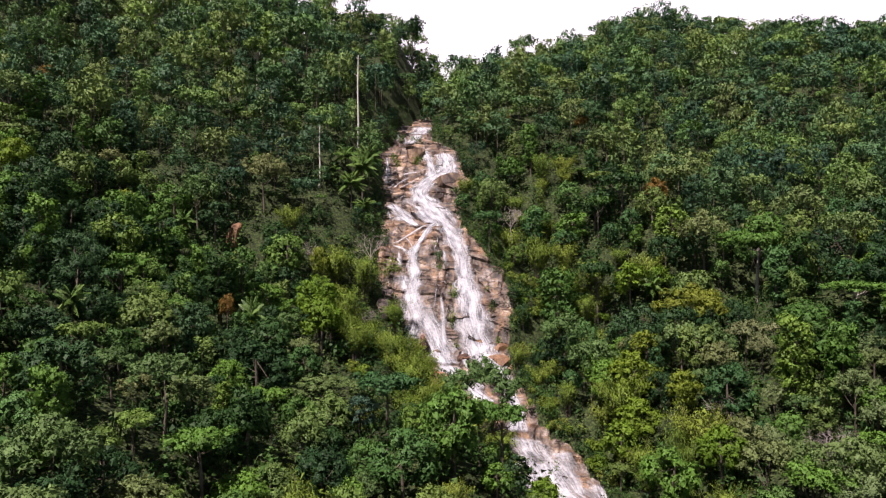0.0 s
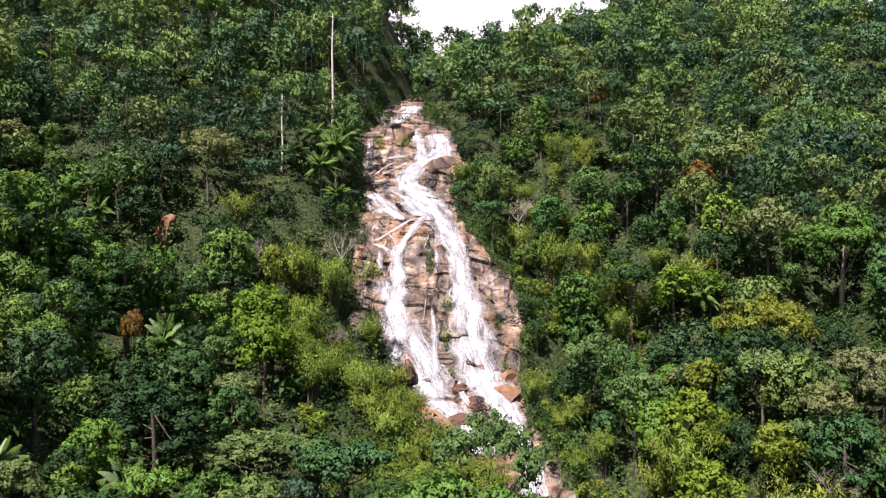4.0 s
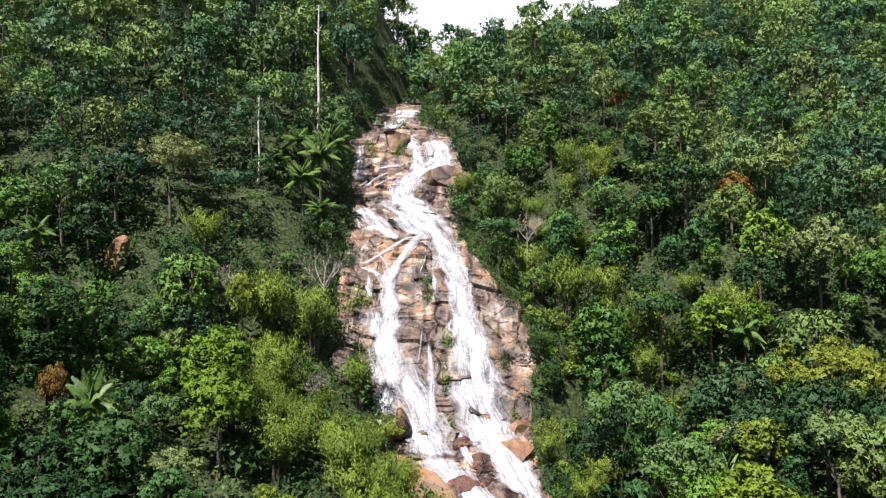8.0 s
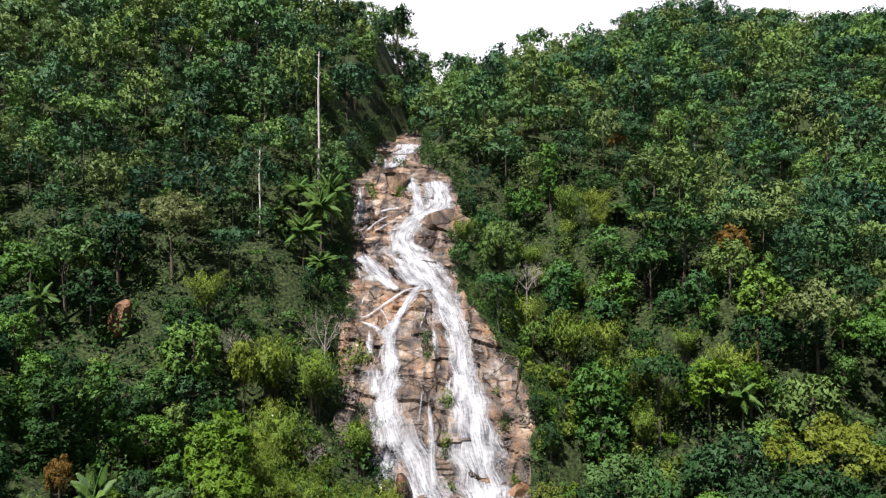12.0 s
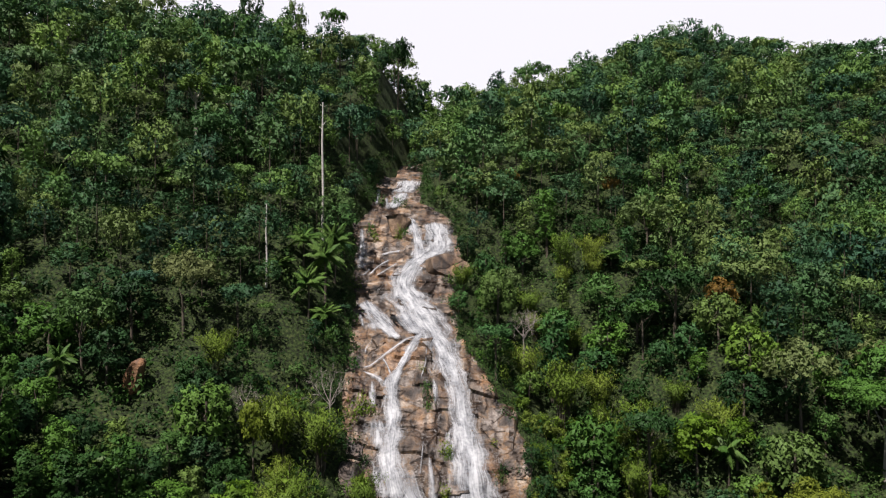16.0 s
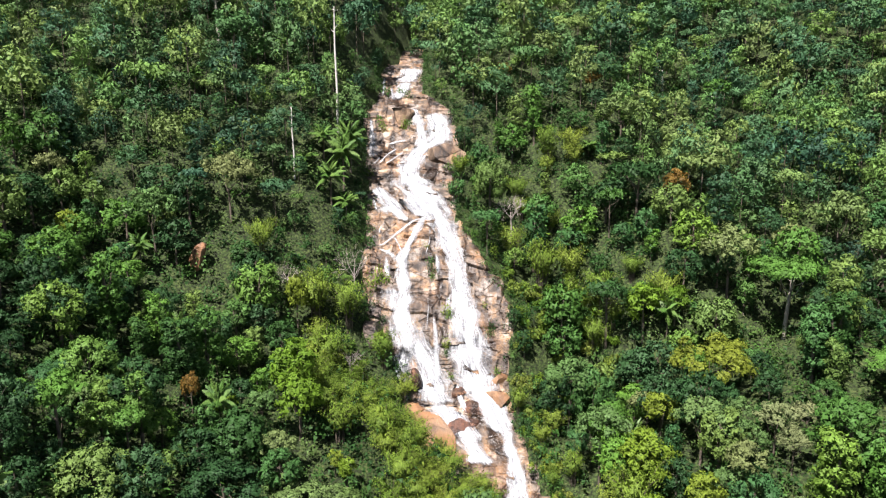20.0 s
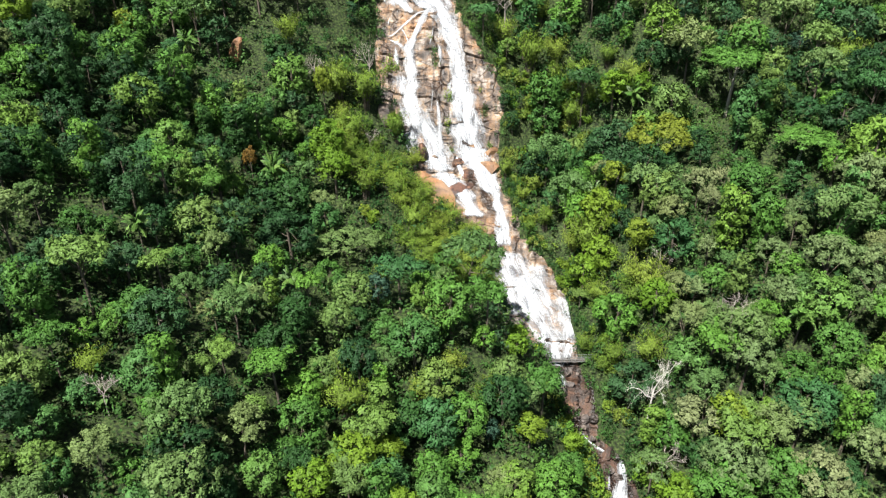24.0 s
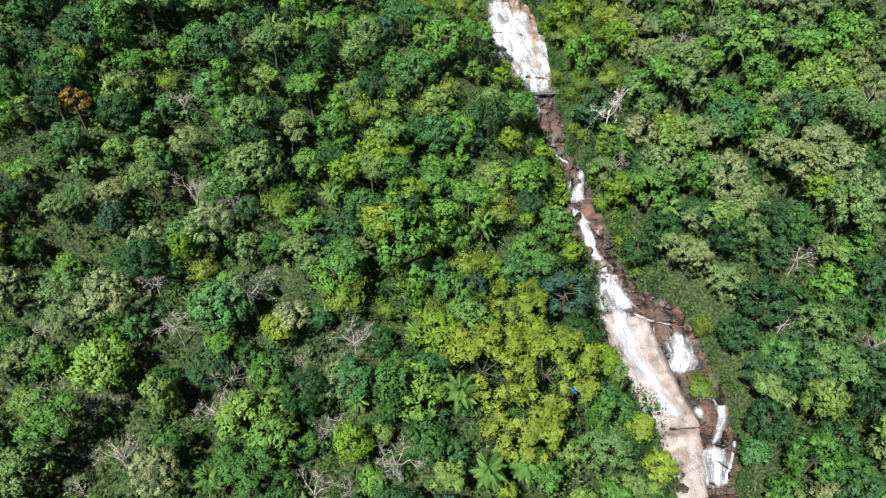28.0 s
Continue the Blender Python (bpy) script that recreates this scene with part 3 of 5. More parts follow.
def ribbon(points, lift, wider=1.3):
    """A sheet of water laid on the bed along x, y, width; across in strips of about half a metre."""
    ctrl = np.array(points) * np.array([1, 1, wider])
    leg = np.concatenate([[0], np.cumsum(np.hypot(np.diff(ctrl[:, 1]), np.diff(ctrl[:, 0])))])
    k = max(int(leg[-1] / 0.4), 8)
    t = np.linspace(0, leg[-1], k)
    xs, ys, ws = [np.interp(t, leg, ctrl[:, a]) for a in range(3)]
    kern = np.ones(9) / 9
    xs, ys, ws = [np.convolve(np.pad(a, 4, mode="reflect", reflect_type="odd"), kern, "valid") for a in (xs, ys, ws)]
    across = max(int(ws.max() / 0.45), 4)
    pts, uv, rim = np.zeros((k, across + 1, 3)), np.zeros((k, across + 1, 2)), np.zeros((k, across + 1))
    run = 0.0
    phase = float(ctrl[0, 0] * 3.7 + ctrl[0, 1])
    for i in range(k):
        flow = math.atan2(xs[min(i + 1, k - 1)] - xs[max(i - 1, 0)], -(ys[min(i + 1, k - 1)] - ys[max(i - 1, 0)]) + 1e-6)
        side = Vector((math.cos(flow), math.sin(flow), 0)) if abs(flow) > 0.9 else Vector((1, 0, 0))
        ragged = 1 + 0.3 * noise.noise(Vector((phase, run * 0.3, 0)))
        for j in range(across + 1):
            u = j / across - 0.5
            pts[i, j] = water_point(float(xs[i] + side.x * u * ws[i] * ragged), float(ys[i] + side.y * u * ws[i] * ragged), lift + 0.3 * (1 - 4 * u * u))
            uv[i, j] = (u * ws[i] + phase, run)
            rim[i, j] = -(abs(u) * 2) ** 1.4 - 0.8 * max(0, 1 - i / 3) - 0.8 * max(0, 1 - (k - 1 - i) / 3)
        if i + 1 < k:
            run += math.hypot(math.hypot(xs[i + 1] - xs[i], ys[i + 1] - ys[i]), float(bed_z(ys[i + 1]) - bed_z(ys[i])))
    return pts, uv, rim


def water_sheet(points, lift, wider, mat, name):
    pts, uv, rim = ribbon(points, lift, wider)
    me = grid_mesh(name, pts, mat)
    loops = np.zeros(len(me.loops), np.int32)
    me.loops.foreach_get("vertex_index", loops)
    me.uv_layers.new(name="flow").data.foreach_set("uv", uv.reshape(-1, 2)[loops].astype(np.float32).ravel())
    me.attributes.new("rim", "FLOAT", "POINT").data.foreach_set("value", rim.astype(np.float32).ravel())
    return me


def water_strand(points, thin=False, lift=0.3):
    """A run of white water; a wide one has a thinner veil of spray round it."""
    wider = 1.75 if max(p[2] for p in points) > 2.4 else 1.05 if thin else 1.35
    ob = new("white_water", water_sheet(points, lift, wider, water_thin if thin else water_full, "white_water"))
    if max(p[2] for p in points) > 2.4 and not thin:
        part("spray_veil", water_sheet(points, 0.16, 2.6, water_veil, "spray_veil"), ob, "thin translucent veil of spray")
    return tagged(ob, "white foaming water running down the granite", "waterfall", "strands of the waterfall", "structure")


water_strand([(-8.4, 290.3, 6.3), (-9.5, 283.0, 5.4), (-11.0, 272.1, 3.7), (-12.4, 264.8, 2.3)])
water_strand([(-18.0, 282.9, 1.8), (-17.3, 266.8, 2.0)], thin=True)
water_strand([(-14.9, 274.1, 1.4), (-13.8, 263.9, 1.6)], thin=True)
water_strand([(-7.4, 260.1, 1.3), (-6.3, 256.7, 2.2), (-5.3, 254.0, 2.8), (-4.6, 251.1, 2.4), (-3.9, 248.4, 2.4), (-4.0, 245.8, 2.7), (-4.6, 243.7, 2.9)])
water_strand([(0.3, 257.5, 3.5), (0.8, 254.0, 5.0), (1.5, 251.5, 6.4), (1.8, 248.8, 6.9), (0.6, 246.8, 6.0)])
water_strand([(3.3, 248.6, 2.1), (0.3, 246.8, 2.1), (-2.6, 245.4, 2.7), (-4.0, 244.0, 2.9)])
water_strand([(-3.3, 245.4, 3.8), (-4.8, 243.5, 5.0), (-6.5, 240.8, 5.2), (-7.8, 237.6, 4.8), (-7.9, 234.2, 5.3), (-7.0, 231.6, 6.8), (-5.5, 228.5, 7.5), (-3.7, 225.1, 7.9), (-2.1, 222.3, 7.2), (-0.3, 219.5, 6.1), (1.3, 216.9, 5.2), (2.5, 213.9, 4.9), (3.4, 211.0, 4.6), (4.4, 207.5, 4.0), (5.3, 205.3, 3.5), (5.7, 203.4, 3.2), (6.0, 201.5, 3.1), (6.4, 199.5, 3.8), (6.7, 197.1, 4.6), (6.9, 194.7, 5.3), (7.2, 192.4, 5.7), (7.4, 189.6, 6.0), (7.8, 187.9, 6.3), (8.3, 186.3, 6.8), (9.2, 184.7, 7.3), (9.9, 183.2, 7.4), (10.1, 181.1, 7.1), (10.0, 180.0, 6.5)])
water_strand([(-20.6, 255.2, 1.2), (-20.1, 252.5, 1.5), (-19.5, 248.3, 2.1), (-19.6, 243.7, 2.9), (-18.4, 240.7, 2.0)], thin=True)
water_strand([(-8.4, 247.7, 0.9), (-11.6, 247.2, 1.3), (-14.5, 245.8, 1.3)], thin=True)
water_strand([(-9.2, 243.5, 1.5), (-11.2, 241.6, 1.2), (-13.7, 239.8, 1.1), (-15.2, 238.1, 1.3)], thin=True)
water_strand([(-11.1, 244.4, 0.9), (-13.5, 243.0, 1.0), (-15.5, 241.2, 1.0), (-17.0, 238.6, 1.4)], thin=True)
water_strand([(-16.5, 242.1, 0.9), (-17.5, 239.8, 0.9), (-18.9, 238.1, 1.0), (-20.0, 238.1, 0.7)], thin=True)
water_strand([(-1.8, 217.8, 1.0), (-4.0, 217.3, 0.9), (-6.1, 216.8, 1.0), (-7.6, 215.6, 1.2), (-9.4, 214.1, 1.7), (-11.0, 212.8, 1.8), (-12.3, 211.1, 1.5), (-13.6, 209.6, 1.1), (-14.9, 208.6, 0.8), (-15.8, 208.9, 0.6)], thin=True)
water_strand([(-15.4, 208.0, 0.7), (-13.4, 207.0, 0.9), (-11.8, 206.6, 1.3), (-10.2, 205.8, 1.9)], thin=True)
water_strand([(-11.4, 212.2, 1.0), (-10.2, 210.0, 0.7), (-9.3, 207.9, 0.8), (-8.9, 206.5, 1.4)], thin=True)
water_strand([(-2.4, 218.9, 1.1), (-3.8, 216.6, 1.6), (-5.2, 214.3, 2.0), (-6.1, 211.8, 1.6), (-6.9, 209.6, 1.1), (-8.0, 207.9, 1.4), (-8.6, 206.5, 2.1), (-9.0, 204.8, 2.8)])
water_strand([(-12.0, 218.9, 0.6), (-13.4, 217.2, 0.6), (-14.7, 215.8, 0.6), (-15.6, 214.1, 0.7), (-15.1, 212.5, 0.7)], thin=True)
water_strand([(-17.0, 229.4, 1.9), (-15.3, 226.0, 3.5), (-12.9, 223.1, 3.9), (-10.9, 220.3, 3.5), (-9.2, 218.2, 2.4), (-8.2, 216.6, 1.5)])
water_strand([(-17.8, 224.9, 1.3), (-17.0, 222.1, 1.3), (-16.2, 219.9, 0.8)], thin=True)
water_strand([(-14.5, 222.5, 2.9), (-13.5, 218.9, 2.3)], thin=True)
water_strand([(-7.2, 225.0, 4.0), (-5.8, 222.2, 4.4), (-4.4, 219.6, 3.6), (-3.1, 217.5, 2.0)])
water_strand([(-1.5, 215.1, 0.4), (-1.5, 211.8, 0.4), (-1.7, 209.6, 0.5), (-2.3, 207.4, 0.4), (-2.6, 206.2, 0.4)], thin=True)
water_strand([(1.1, 211.5, 0.5), (0.3, 210.0, 0.5), (-0.1, 207.3, 0.5)], thin=True)
water_strand([(0.0, 206.9, 0.7), (0.5, 205.6, 1.4), (0.8, 203.7, 1.6), (0.6, 201.9, 1.1)], thin=True)
water_strand([(-1.4, 209.6, 0.4), (-0.4, 208.2, 0.5), (0.0, 206.5, 0.6)], thin=True)
water_strand([(-9.2, 206.9, 2.3), (-8.8, 204.3, 2.5), (-8.5, 202.4, 2.5), (-8.1, 200.6, 2.6), (-8.2, 198.2, 2.8), (-8.4, 195.8, 3.0), (-8.7, 193.5, 3.6), (-8.3, 191.3, 4.4), (-7.5, 189.5, 5.1), (-6.8, 188.4, 6.3), (-6.2, 187.3, 7.1)])
water_strand([(-8.2, 187.8, 4.0), (-8.9, 186.2, 3.8), (-9.4, 184.9, 3.6), (-9.3, 183.8, 3.1), (-8.5, 181.6, 1.9), (-7.6, 179.6, 1.1), (-6.9, 177.9, 1.0)])
water_strand([(-5.7, 189.0, 3.5), (-4.2, 188.0, 4.1), (-3.1, 186.8, 4.6), (-2.1, 185.2, 5.5), (-1.3, 183.7, 6.1), (-0.6, 181.7, 6.3), (-0.2, 179.3, 6.2), (0.4, 177.1, 5.0)])
water_strand([(-0.7, 193.5, 0.8), (-0.1, 190.7, 1.4), (0.1, 189.0, 1.8), (0.1, 186.8, 2.2), (0.3, 185.2, 2.2), (0.7, 183.2, 1.8)], thin=True)
water_strand([(-1.8, 196.1, 0.3), (-2.0, 193.5, 0.4), (-2.3, 190.7, 0.5), (-2.4, 189.1, 0.5)], thin=True)
water_strand([(-13.2, 206.6, 1.9), (-12.9, 204.3, 2.2), (-12.2, 201.7, 1.8)], thin=True)
water_strand([(-11.7, 200.5, 3.8), (-11.1, 197.6, 3.7), (-11.0, 194.4, 2.1)], thin=True)
water_strand([(0.4, 177.5, 5.2), (1.3, 175.7, 3.8), (2.6, 174.1, 3.1), (3.8, 172.4, 3.4)])
water_strand([(8.5, 180.4, 1.9), (9.7, 178.1, 1.4), (11.3, 175.8, 1.6), (12.4, 173.8, 1.5), (13.0, 171.9, 1.7), (13.5, 169.3, 1.7)])
water_strand([(5.1, 182.6, 0.8), (5.1, 179.9, 0.9), (5.8, 177.5, 0.7), (6.9, 175.2, 0.7)])
water_strand([(11.2, 180.2, 1.7), (12.1, 177.5, 1.3), (12.6, 175.2, 0.9)])
water_strand([(1.2, 177.4, 4.6), (3.4, 173.3, 3.8), (5.8, 169.2, 2.9)])
water_strand([(4.3, 175.6, 3.5), (7.7, 165.6, 4.1), (10.1, 160.1, 3.5)])
water_strand([(10.2, 182.1, 5.8), (11.2, 177.7, 3.7), (12.9, 173.7, 3.2), (14.2, 169.2, 2.2)])
water_strand([(12.8, 180.6, 3.8), (15.5, 169.7, 2.5), (16.4, 161.6, 1.9), (16.7, 156.1, 2.9), (16.6, 152.0, 4.4)])
water_strand([(5.0, 182.5, 1.2), (5.8, 179.1, 0.9), (7.3, 175.8, 0.9)])
water_strand([(16.8, 151.3, 6.4), (18.4, 145.2, 9.7), (20.0, 137.3, 10.2), (20.9, 131.7, 9.9)], thin=True)
water_strand([(19.6, 143.7, 9.9), (22.3, 136.0, 9.7), (25.3, 125.9, 6.3), (26.6, 115.3, 2.1), (26.6, 109.9, 1.2)], thin=True)
water_strand([(24.7, 147.5, 3.3), (25.8, 140.5, 2.3), (26.7, 134.1, 1.6)], thin=True)
water_strand([(30.3, 137.6, 3.3), (30.9, 130.2, 4.2), (30.0, 122.5, 3.7), (28.3, 118.0, 1.8)], thin=True)
water_strand([(13.2, 141.9, 1.6), (13.6, 136.2, 1.9), (13.8, 128.4, 1.6)], thin=True)
water_strand([(26.5, 123.0, 2.0), (26.3, 116.5, 1.5), (26.3, 111.0, 1.1)])
water_strand([(29.8, 102.2, 0.5), (30.7, 100.8, 1.2), (31.5, 99.4, 1.0), (32.9, 98.4, 0.9), (34.8, 97.2, 0.8)])
water_strand([(37.1, 96.0, 0.9), (36.8, 92.4, 1.7), (36.1, 89.7, 1.9), (34.8, 87.7, 2.7), (34.4, 85.6, 4.2)])
water_strand([(34.1, 93.1, 0.6), (33.2, 87.8, 0.9)], thin=True)
water_strand([(34.4, 83.9, 1.7), (35.7, 81.5, 2.4), (37.1, 79.1, 2.2)])
water_strand([(33.5, 84.4, 1.8), (35.7, 80.2, 1.8), (37.0, 76.1, 2.2), (37.1, 72.7, 2.2), (38.8, 70.0, 2.0), (40.2, 66.1, 3.9)])
water_strand([(40.1, 66.4, 3.9), (40.2, 62.4, 5.8), (40.3, 58.5, 7.4), (41.0, 55.2, 7.4)], thin=True)
water_strand([(41.0, 55.5, 4.5), (41.8, 50.5, 4.0), (43.2, 45.5, 3.4), (45.5, 40.5, 3.2), (48.0, 35.0, 3.6), (50.5, 30.0, 3.0)], thin=True, lift=2.5)
water_strand([(41.3, 63.1, 1.7), (42.5, 59.2, 2.5), (43.9, 56.1, 3.3)])
water_strand([(44.6, 55.1, 0.7), (48.7, 53.2, 0.5), (51.6, 52.8, 0.5), (54.2, 52.1, 0.7)], thin=True)
water_strand([(54.6, 51.0, 2.2), (54.7, 49.0, 3.8), (55.3, 46.5, 5.3), (55.1, 43.9, 6.1), (54.2, 42.0, 5.3), (53.8, 40.6, 4.4)], thin=True)
water_strand([(49.4, 52.4, 0.4), (49.4, 50.2, 0.4)], thin=True)
water_strand([(56.2, 33.6, 2.1), (56.9, 30.5, 1.8)])
water_strand([(61.0, 36.8, 1.0), (61.7, 34.0, 2.1), (62.0, 30.6, 2.0), (60.0, 27.5, 1.5), (58.1, 24.6, 1.8)])
water_strand([(58.2, 24.8, 3.0), (58.0, 21.9, 5.0), (56.9, 18.5, 5.6), (56.0, 15.5, 4.4)], thin=True)
water_strand([(63.4, 26.6, 0.9), (62.3, 23.2, 1.1), (60.3, 19.4, 1.6), (58.7, 15.9, 1.5)], thin=True)
water_strand([(59.0, 13.5, 4.0), (57.0, 4.0, 5.0), (54.5, -12.0, 4.0), (53.5, -30.0, 5.0), (52.0, -52.0, 4.0), (51.5, -74.0, 4.0)], thin=True)


# ---- trees ----

def unit(v):
    return v / np.maximum(np.linalg.norm(v, axis=-1, keepdims=True), 1e-6)


def leaf_tris(rng, pos, normal, length, width, droop=0.25):
    """One pointed leaf spray, a triangle, at each place."""
    k = len(pos)
    side = unit(np.cross(normal, rng.normal(size=(k, 3))))
    along = unit(np.cross(side, normal) - np.array([0, 0, droop]))
    ln = length * rng.uniform(0.6, 1.4, (k, 1))
    wd = width * rng.uniform(0.6, 1.4, (k, 1))
    v = np.stack([pos - along * ln * 0.4 - side * wd * 0.5, pos - along * ln * 0.3 + side * wd * 0.5, pos + along * ln * 0.6], 1)
    return v.reshape(-1, 3), np.arange(k * 3).reshape(k, 3)


def join(pieces):
    vs, fs, base = [], [], 0
    for v, f in pieces:
        vs.append(v)
        fs.append(f + base)
        base += len(v)
    return np.concatenate(vs), np.concatenate(fs)


def tube(path, radii, sides=5):
    """A tapered limb through the points of path."""
    path, k = np.asarray(path, float), len(path)
    ring = np.arange(sides) * 2 * np.pi / sides
    v = []
    for i in range(k):
        d = unit(path[min(i + 1, k - 1)] - path[max(i - 1, 0)])
        a = unit(np.cross(d, (0.31, 0.95, 0.05)))
        b = np.cross(d, a)
        v.append(path[i] + radii[i] * (np.cos(ring)[:, None] * a + np.sin(ring)[:, None] * b))
    f = []
    for i in range(k - 1):
        for j in range(sides):
            p, q = i * sides + j, i * sides + (j + 1) % sides
            f += [(p, q, q + sides), (p, q + sides, p + sides)]
    return np.concatenate(v), np.array(f)


def lobes_of(rng, style, r, h, more=1.0):
    """Centres and radii of the leaf masses of a crown; its top stands at h."""
    if style == "dome":
        k, low, size = 25, -0.75, (0.22, 0.34)
    elif style == "round":
        k, low, size = 26, -0.75, (0.2, 0.3)
    elif style == "airy":
        k, low, size = 18, -0.5, (0.2, 0.3)
    elif style == "flat":
        k, low, size = 20, 0.1, (0.2, 0.3)
    elif style == "spread":
        k, low, size = 30, 0.0, (0.15, 0.24)
    else:
        k, low, size = 22, -1.0, (0.34, 0.5)
    k, size = int(k * more), [q / more ** 0.4 for q in size]
    cs, rs = [], []
    for i in range(k):
        a, up = rng.uniform(0, 6.283), rng.uniform(low, 1.0)
        out = math.sqrt(max(1 - up * up, 0)) * rng.uniform(0.7, 1.08)
        if style == "flat":
            c = np.array([math.cos(a) * r * rng.uniform(0.1, 0.85), math.sin(a) * r * rng.uniform(0.1, 0.85), h - r * (0.25 + 0.3 * rng.uniform())])
        elif style == "spread":
            away = r * math.sqrt(rng.uniform(0.0, 0.85))
            c = np.array([math.cos(a) * away, math.sin(a) * away, h - r * 0.25 - 0.55 * r * (away / r) ** 2 - rng.uniform(0, 0.35) * r])
        elif style == "column":
            c = np.array([math.cos(a) * r * 0.4, math.sin(a) * r * 0.4, h * (0.25 + 0.65 * i / (k - 1))])
        else:
            c = np.array([math.cos(a) * out * r * 0.72, math.sin(a) * out * r * 0.72, h - r * 0.95 + up * r * 0.66])
        cs.append(c)
        rs.append(r * rng.uniform(*size) * (0.8 if style == "column" and i > k * 0.7 else 1))
    return np.array(cs), np.array(rs)


def crown_arrays(rng, style, r, h, leaves, leaf, more=1.0):
    cs, rs = lobes_of(rng, style, r, h, more)
    pieces, nors, heart = [], [], np.array([0, 0, h - r])
    squash = np.array([1, 1, 0.55 if style == "flat" else 0.85])
    # the dense inside of each leaf mass: broad sprays round its middle
    inner = 24 if leaves > 1500 else 12 if leaves > 1040 else 6
    for c, q in zip(cs, rs):
        way = unit(rng.normal(size=(inner, 3)) + np.array([0, 0, 0.25]))
        at = c + way * squash * q * rng.uniform(0.3, 0.62, (inner, 1))
        pieces.append(leaf_tris(rng, at, unit(way + rng.normal(size=(inner, 3)) * 0.25), q * 0.72, q * 0.5))
        nors.append(np.repeat(unit(way * 0.75 + unit(at - heart) * 0.45 + np.array([0, 0, 0.2])), 3, 0))
    per = 6 if leaves > 400 else 4
    sprays = leaves // per
    pick = rng.choice(len(cs), sprays * 3, p=rs ** 2 / (rs ** 2).sum())
    way = unit(rng.normal(size=(sprays * 3, 3)) + np.array([0, 0, 0.55]))
    pos = cs[pick] + way * squash * (rs[pick] * rng.uniform(0.86, 1.16, sprays * 3))[:, None]
    inside = np.zeros(len(pos), bool)
    for c, q in zip(cs, rs):
        inside |= np.linalg.norm((pos - c) / squash, axis=1) < q * 0.76
    keep = np.repeat(np.flatnonzero(~inside)[:sprays], per)
    spray_up = unit(way + rng.normal(size=way.shape) * 0.3 + np.array([0, 0, 0.5]))[keep]
    scatter = rng.normal(size=(len(keep), 3)) * leaf * 0.62
    scatter -= spray_up * (scatter * spray_up).sum(1, keepdims=True) * 0.75
    normal = unit(spray_up + rng.normal(size=(len(keep), 3)) * 0.38)
    pieces.append(leaf_tris(rng, pos[keep] + scatter, normal, leaf * 1.15, leaf * 0.8))
    soft = unit(way[keep] * 0.75 + unit(pos[keep] - heart) * 0.45 + normal * 0.45 + np.array([0, 0, 0.15]))
    nors.append(np.repeat(soft, 3, 0))
    return (*join(pieces), np.concatenate(nors)), cs


def trunk_arrays(rng, h, r, cs, limbs=5, girth=0.022, fork=0.72):
    """The trunk and, apart, its limbs."""
    g = h * girth + 0.05
    bend = rng.normal(size=2) * 0.03 * h
    top = np.array([bend[0], bend[1], h * fork])
    path = [np.array([0, 0, -2.5]), np.array([0, 0, h * 0.02]), np.array([bend[0] * 0.3, bend[1] * 0.3, h * fork * 0.5]), top]
    arms = []
    for c in cs[rng.permutation(len(cs))[:limbs]]:
        c = c * np.array([0.85, 0.85, 1]) - np.array([0, 0, 0.07 * h])
        start = path[2] + (top - path[2]) * rng.uniform(0.2, 1.0)
        mid = start * 0.5 + c * 0.5 + np.array([0, 0, -0.08 * h * 0.3])
        arms.append(tube([start, mid, c], [g * 0.36, g * 0.24, g * 0.1], 4))
    return tube(path, [g * 1.7, g * 1.25, g, g * 0.6], 7), arms


def tree_kind(name, label, category, style, mat, bark_mat, variants, r, h, leaves, leaf, seed, limbs=5, girth=0.014):
    """Prototype meshes of one kind of tree, finer ones for the trees that the camera passes close by; the finest have limbs of their own."""
    sets = []
    for finer in (1, 2.2, 4.5):
        protos = []
        for k in range(variants if finer < 4 else 1):
            rng = np.random.default_rng(seed * 100 + k + int(finer * 40))
            (v, f, nor), cs = crown_arrays(rng, style, r * rng.uniform(0.9, 1.1), h, int(leaves * finer), leaf / finer ** 0.62, 2.0 if finer > 4 else 1.5)
            stem, arms = trunk_arrays(rng, h, r, cs, limbs, girth, 0.45 if style == "spread" else 0.72)
            crown = mesh_tris("crown", v, f, mat, None, nor)
            if finer > 4:
                protos.append((crown, mesh_tris("trunk", *stem, bark_mat), [mesh_tris("limb", *arm, bark_mat) for arm in arms]))
            else:
                protos.append((crown, mesh_tris("trunk", *join([stem] + arms), bark_mat)))
        sets.append(protos)
    return {"name": name, "label": label, "category": category, "protos": sets[0], "fine": sets[1], "hero": sets[2], "h": h, "r": r, "count": 0}


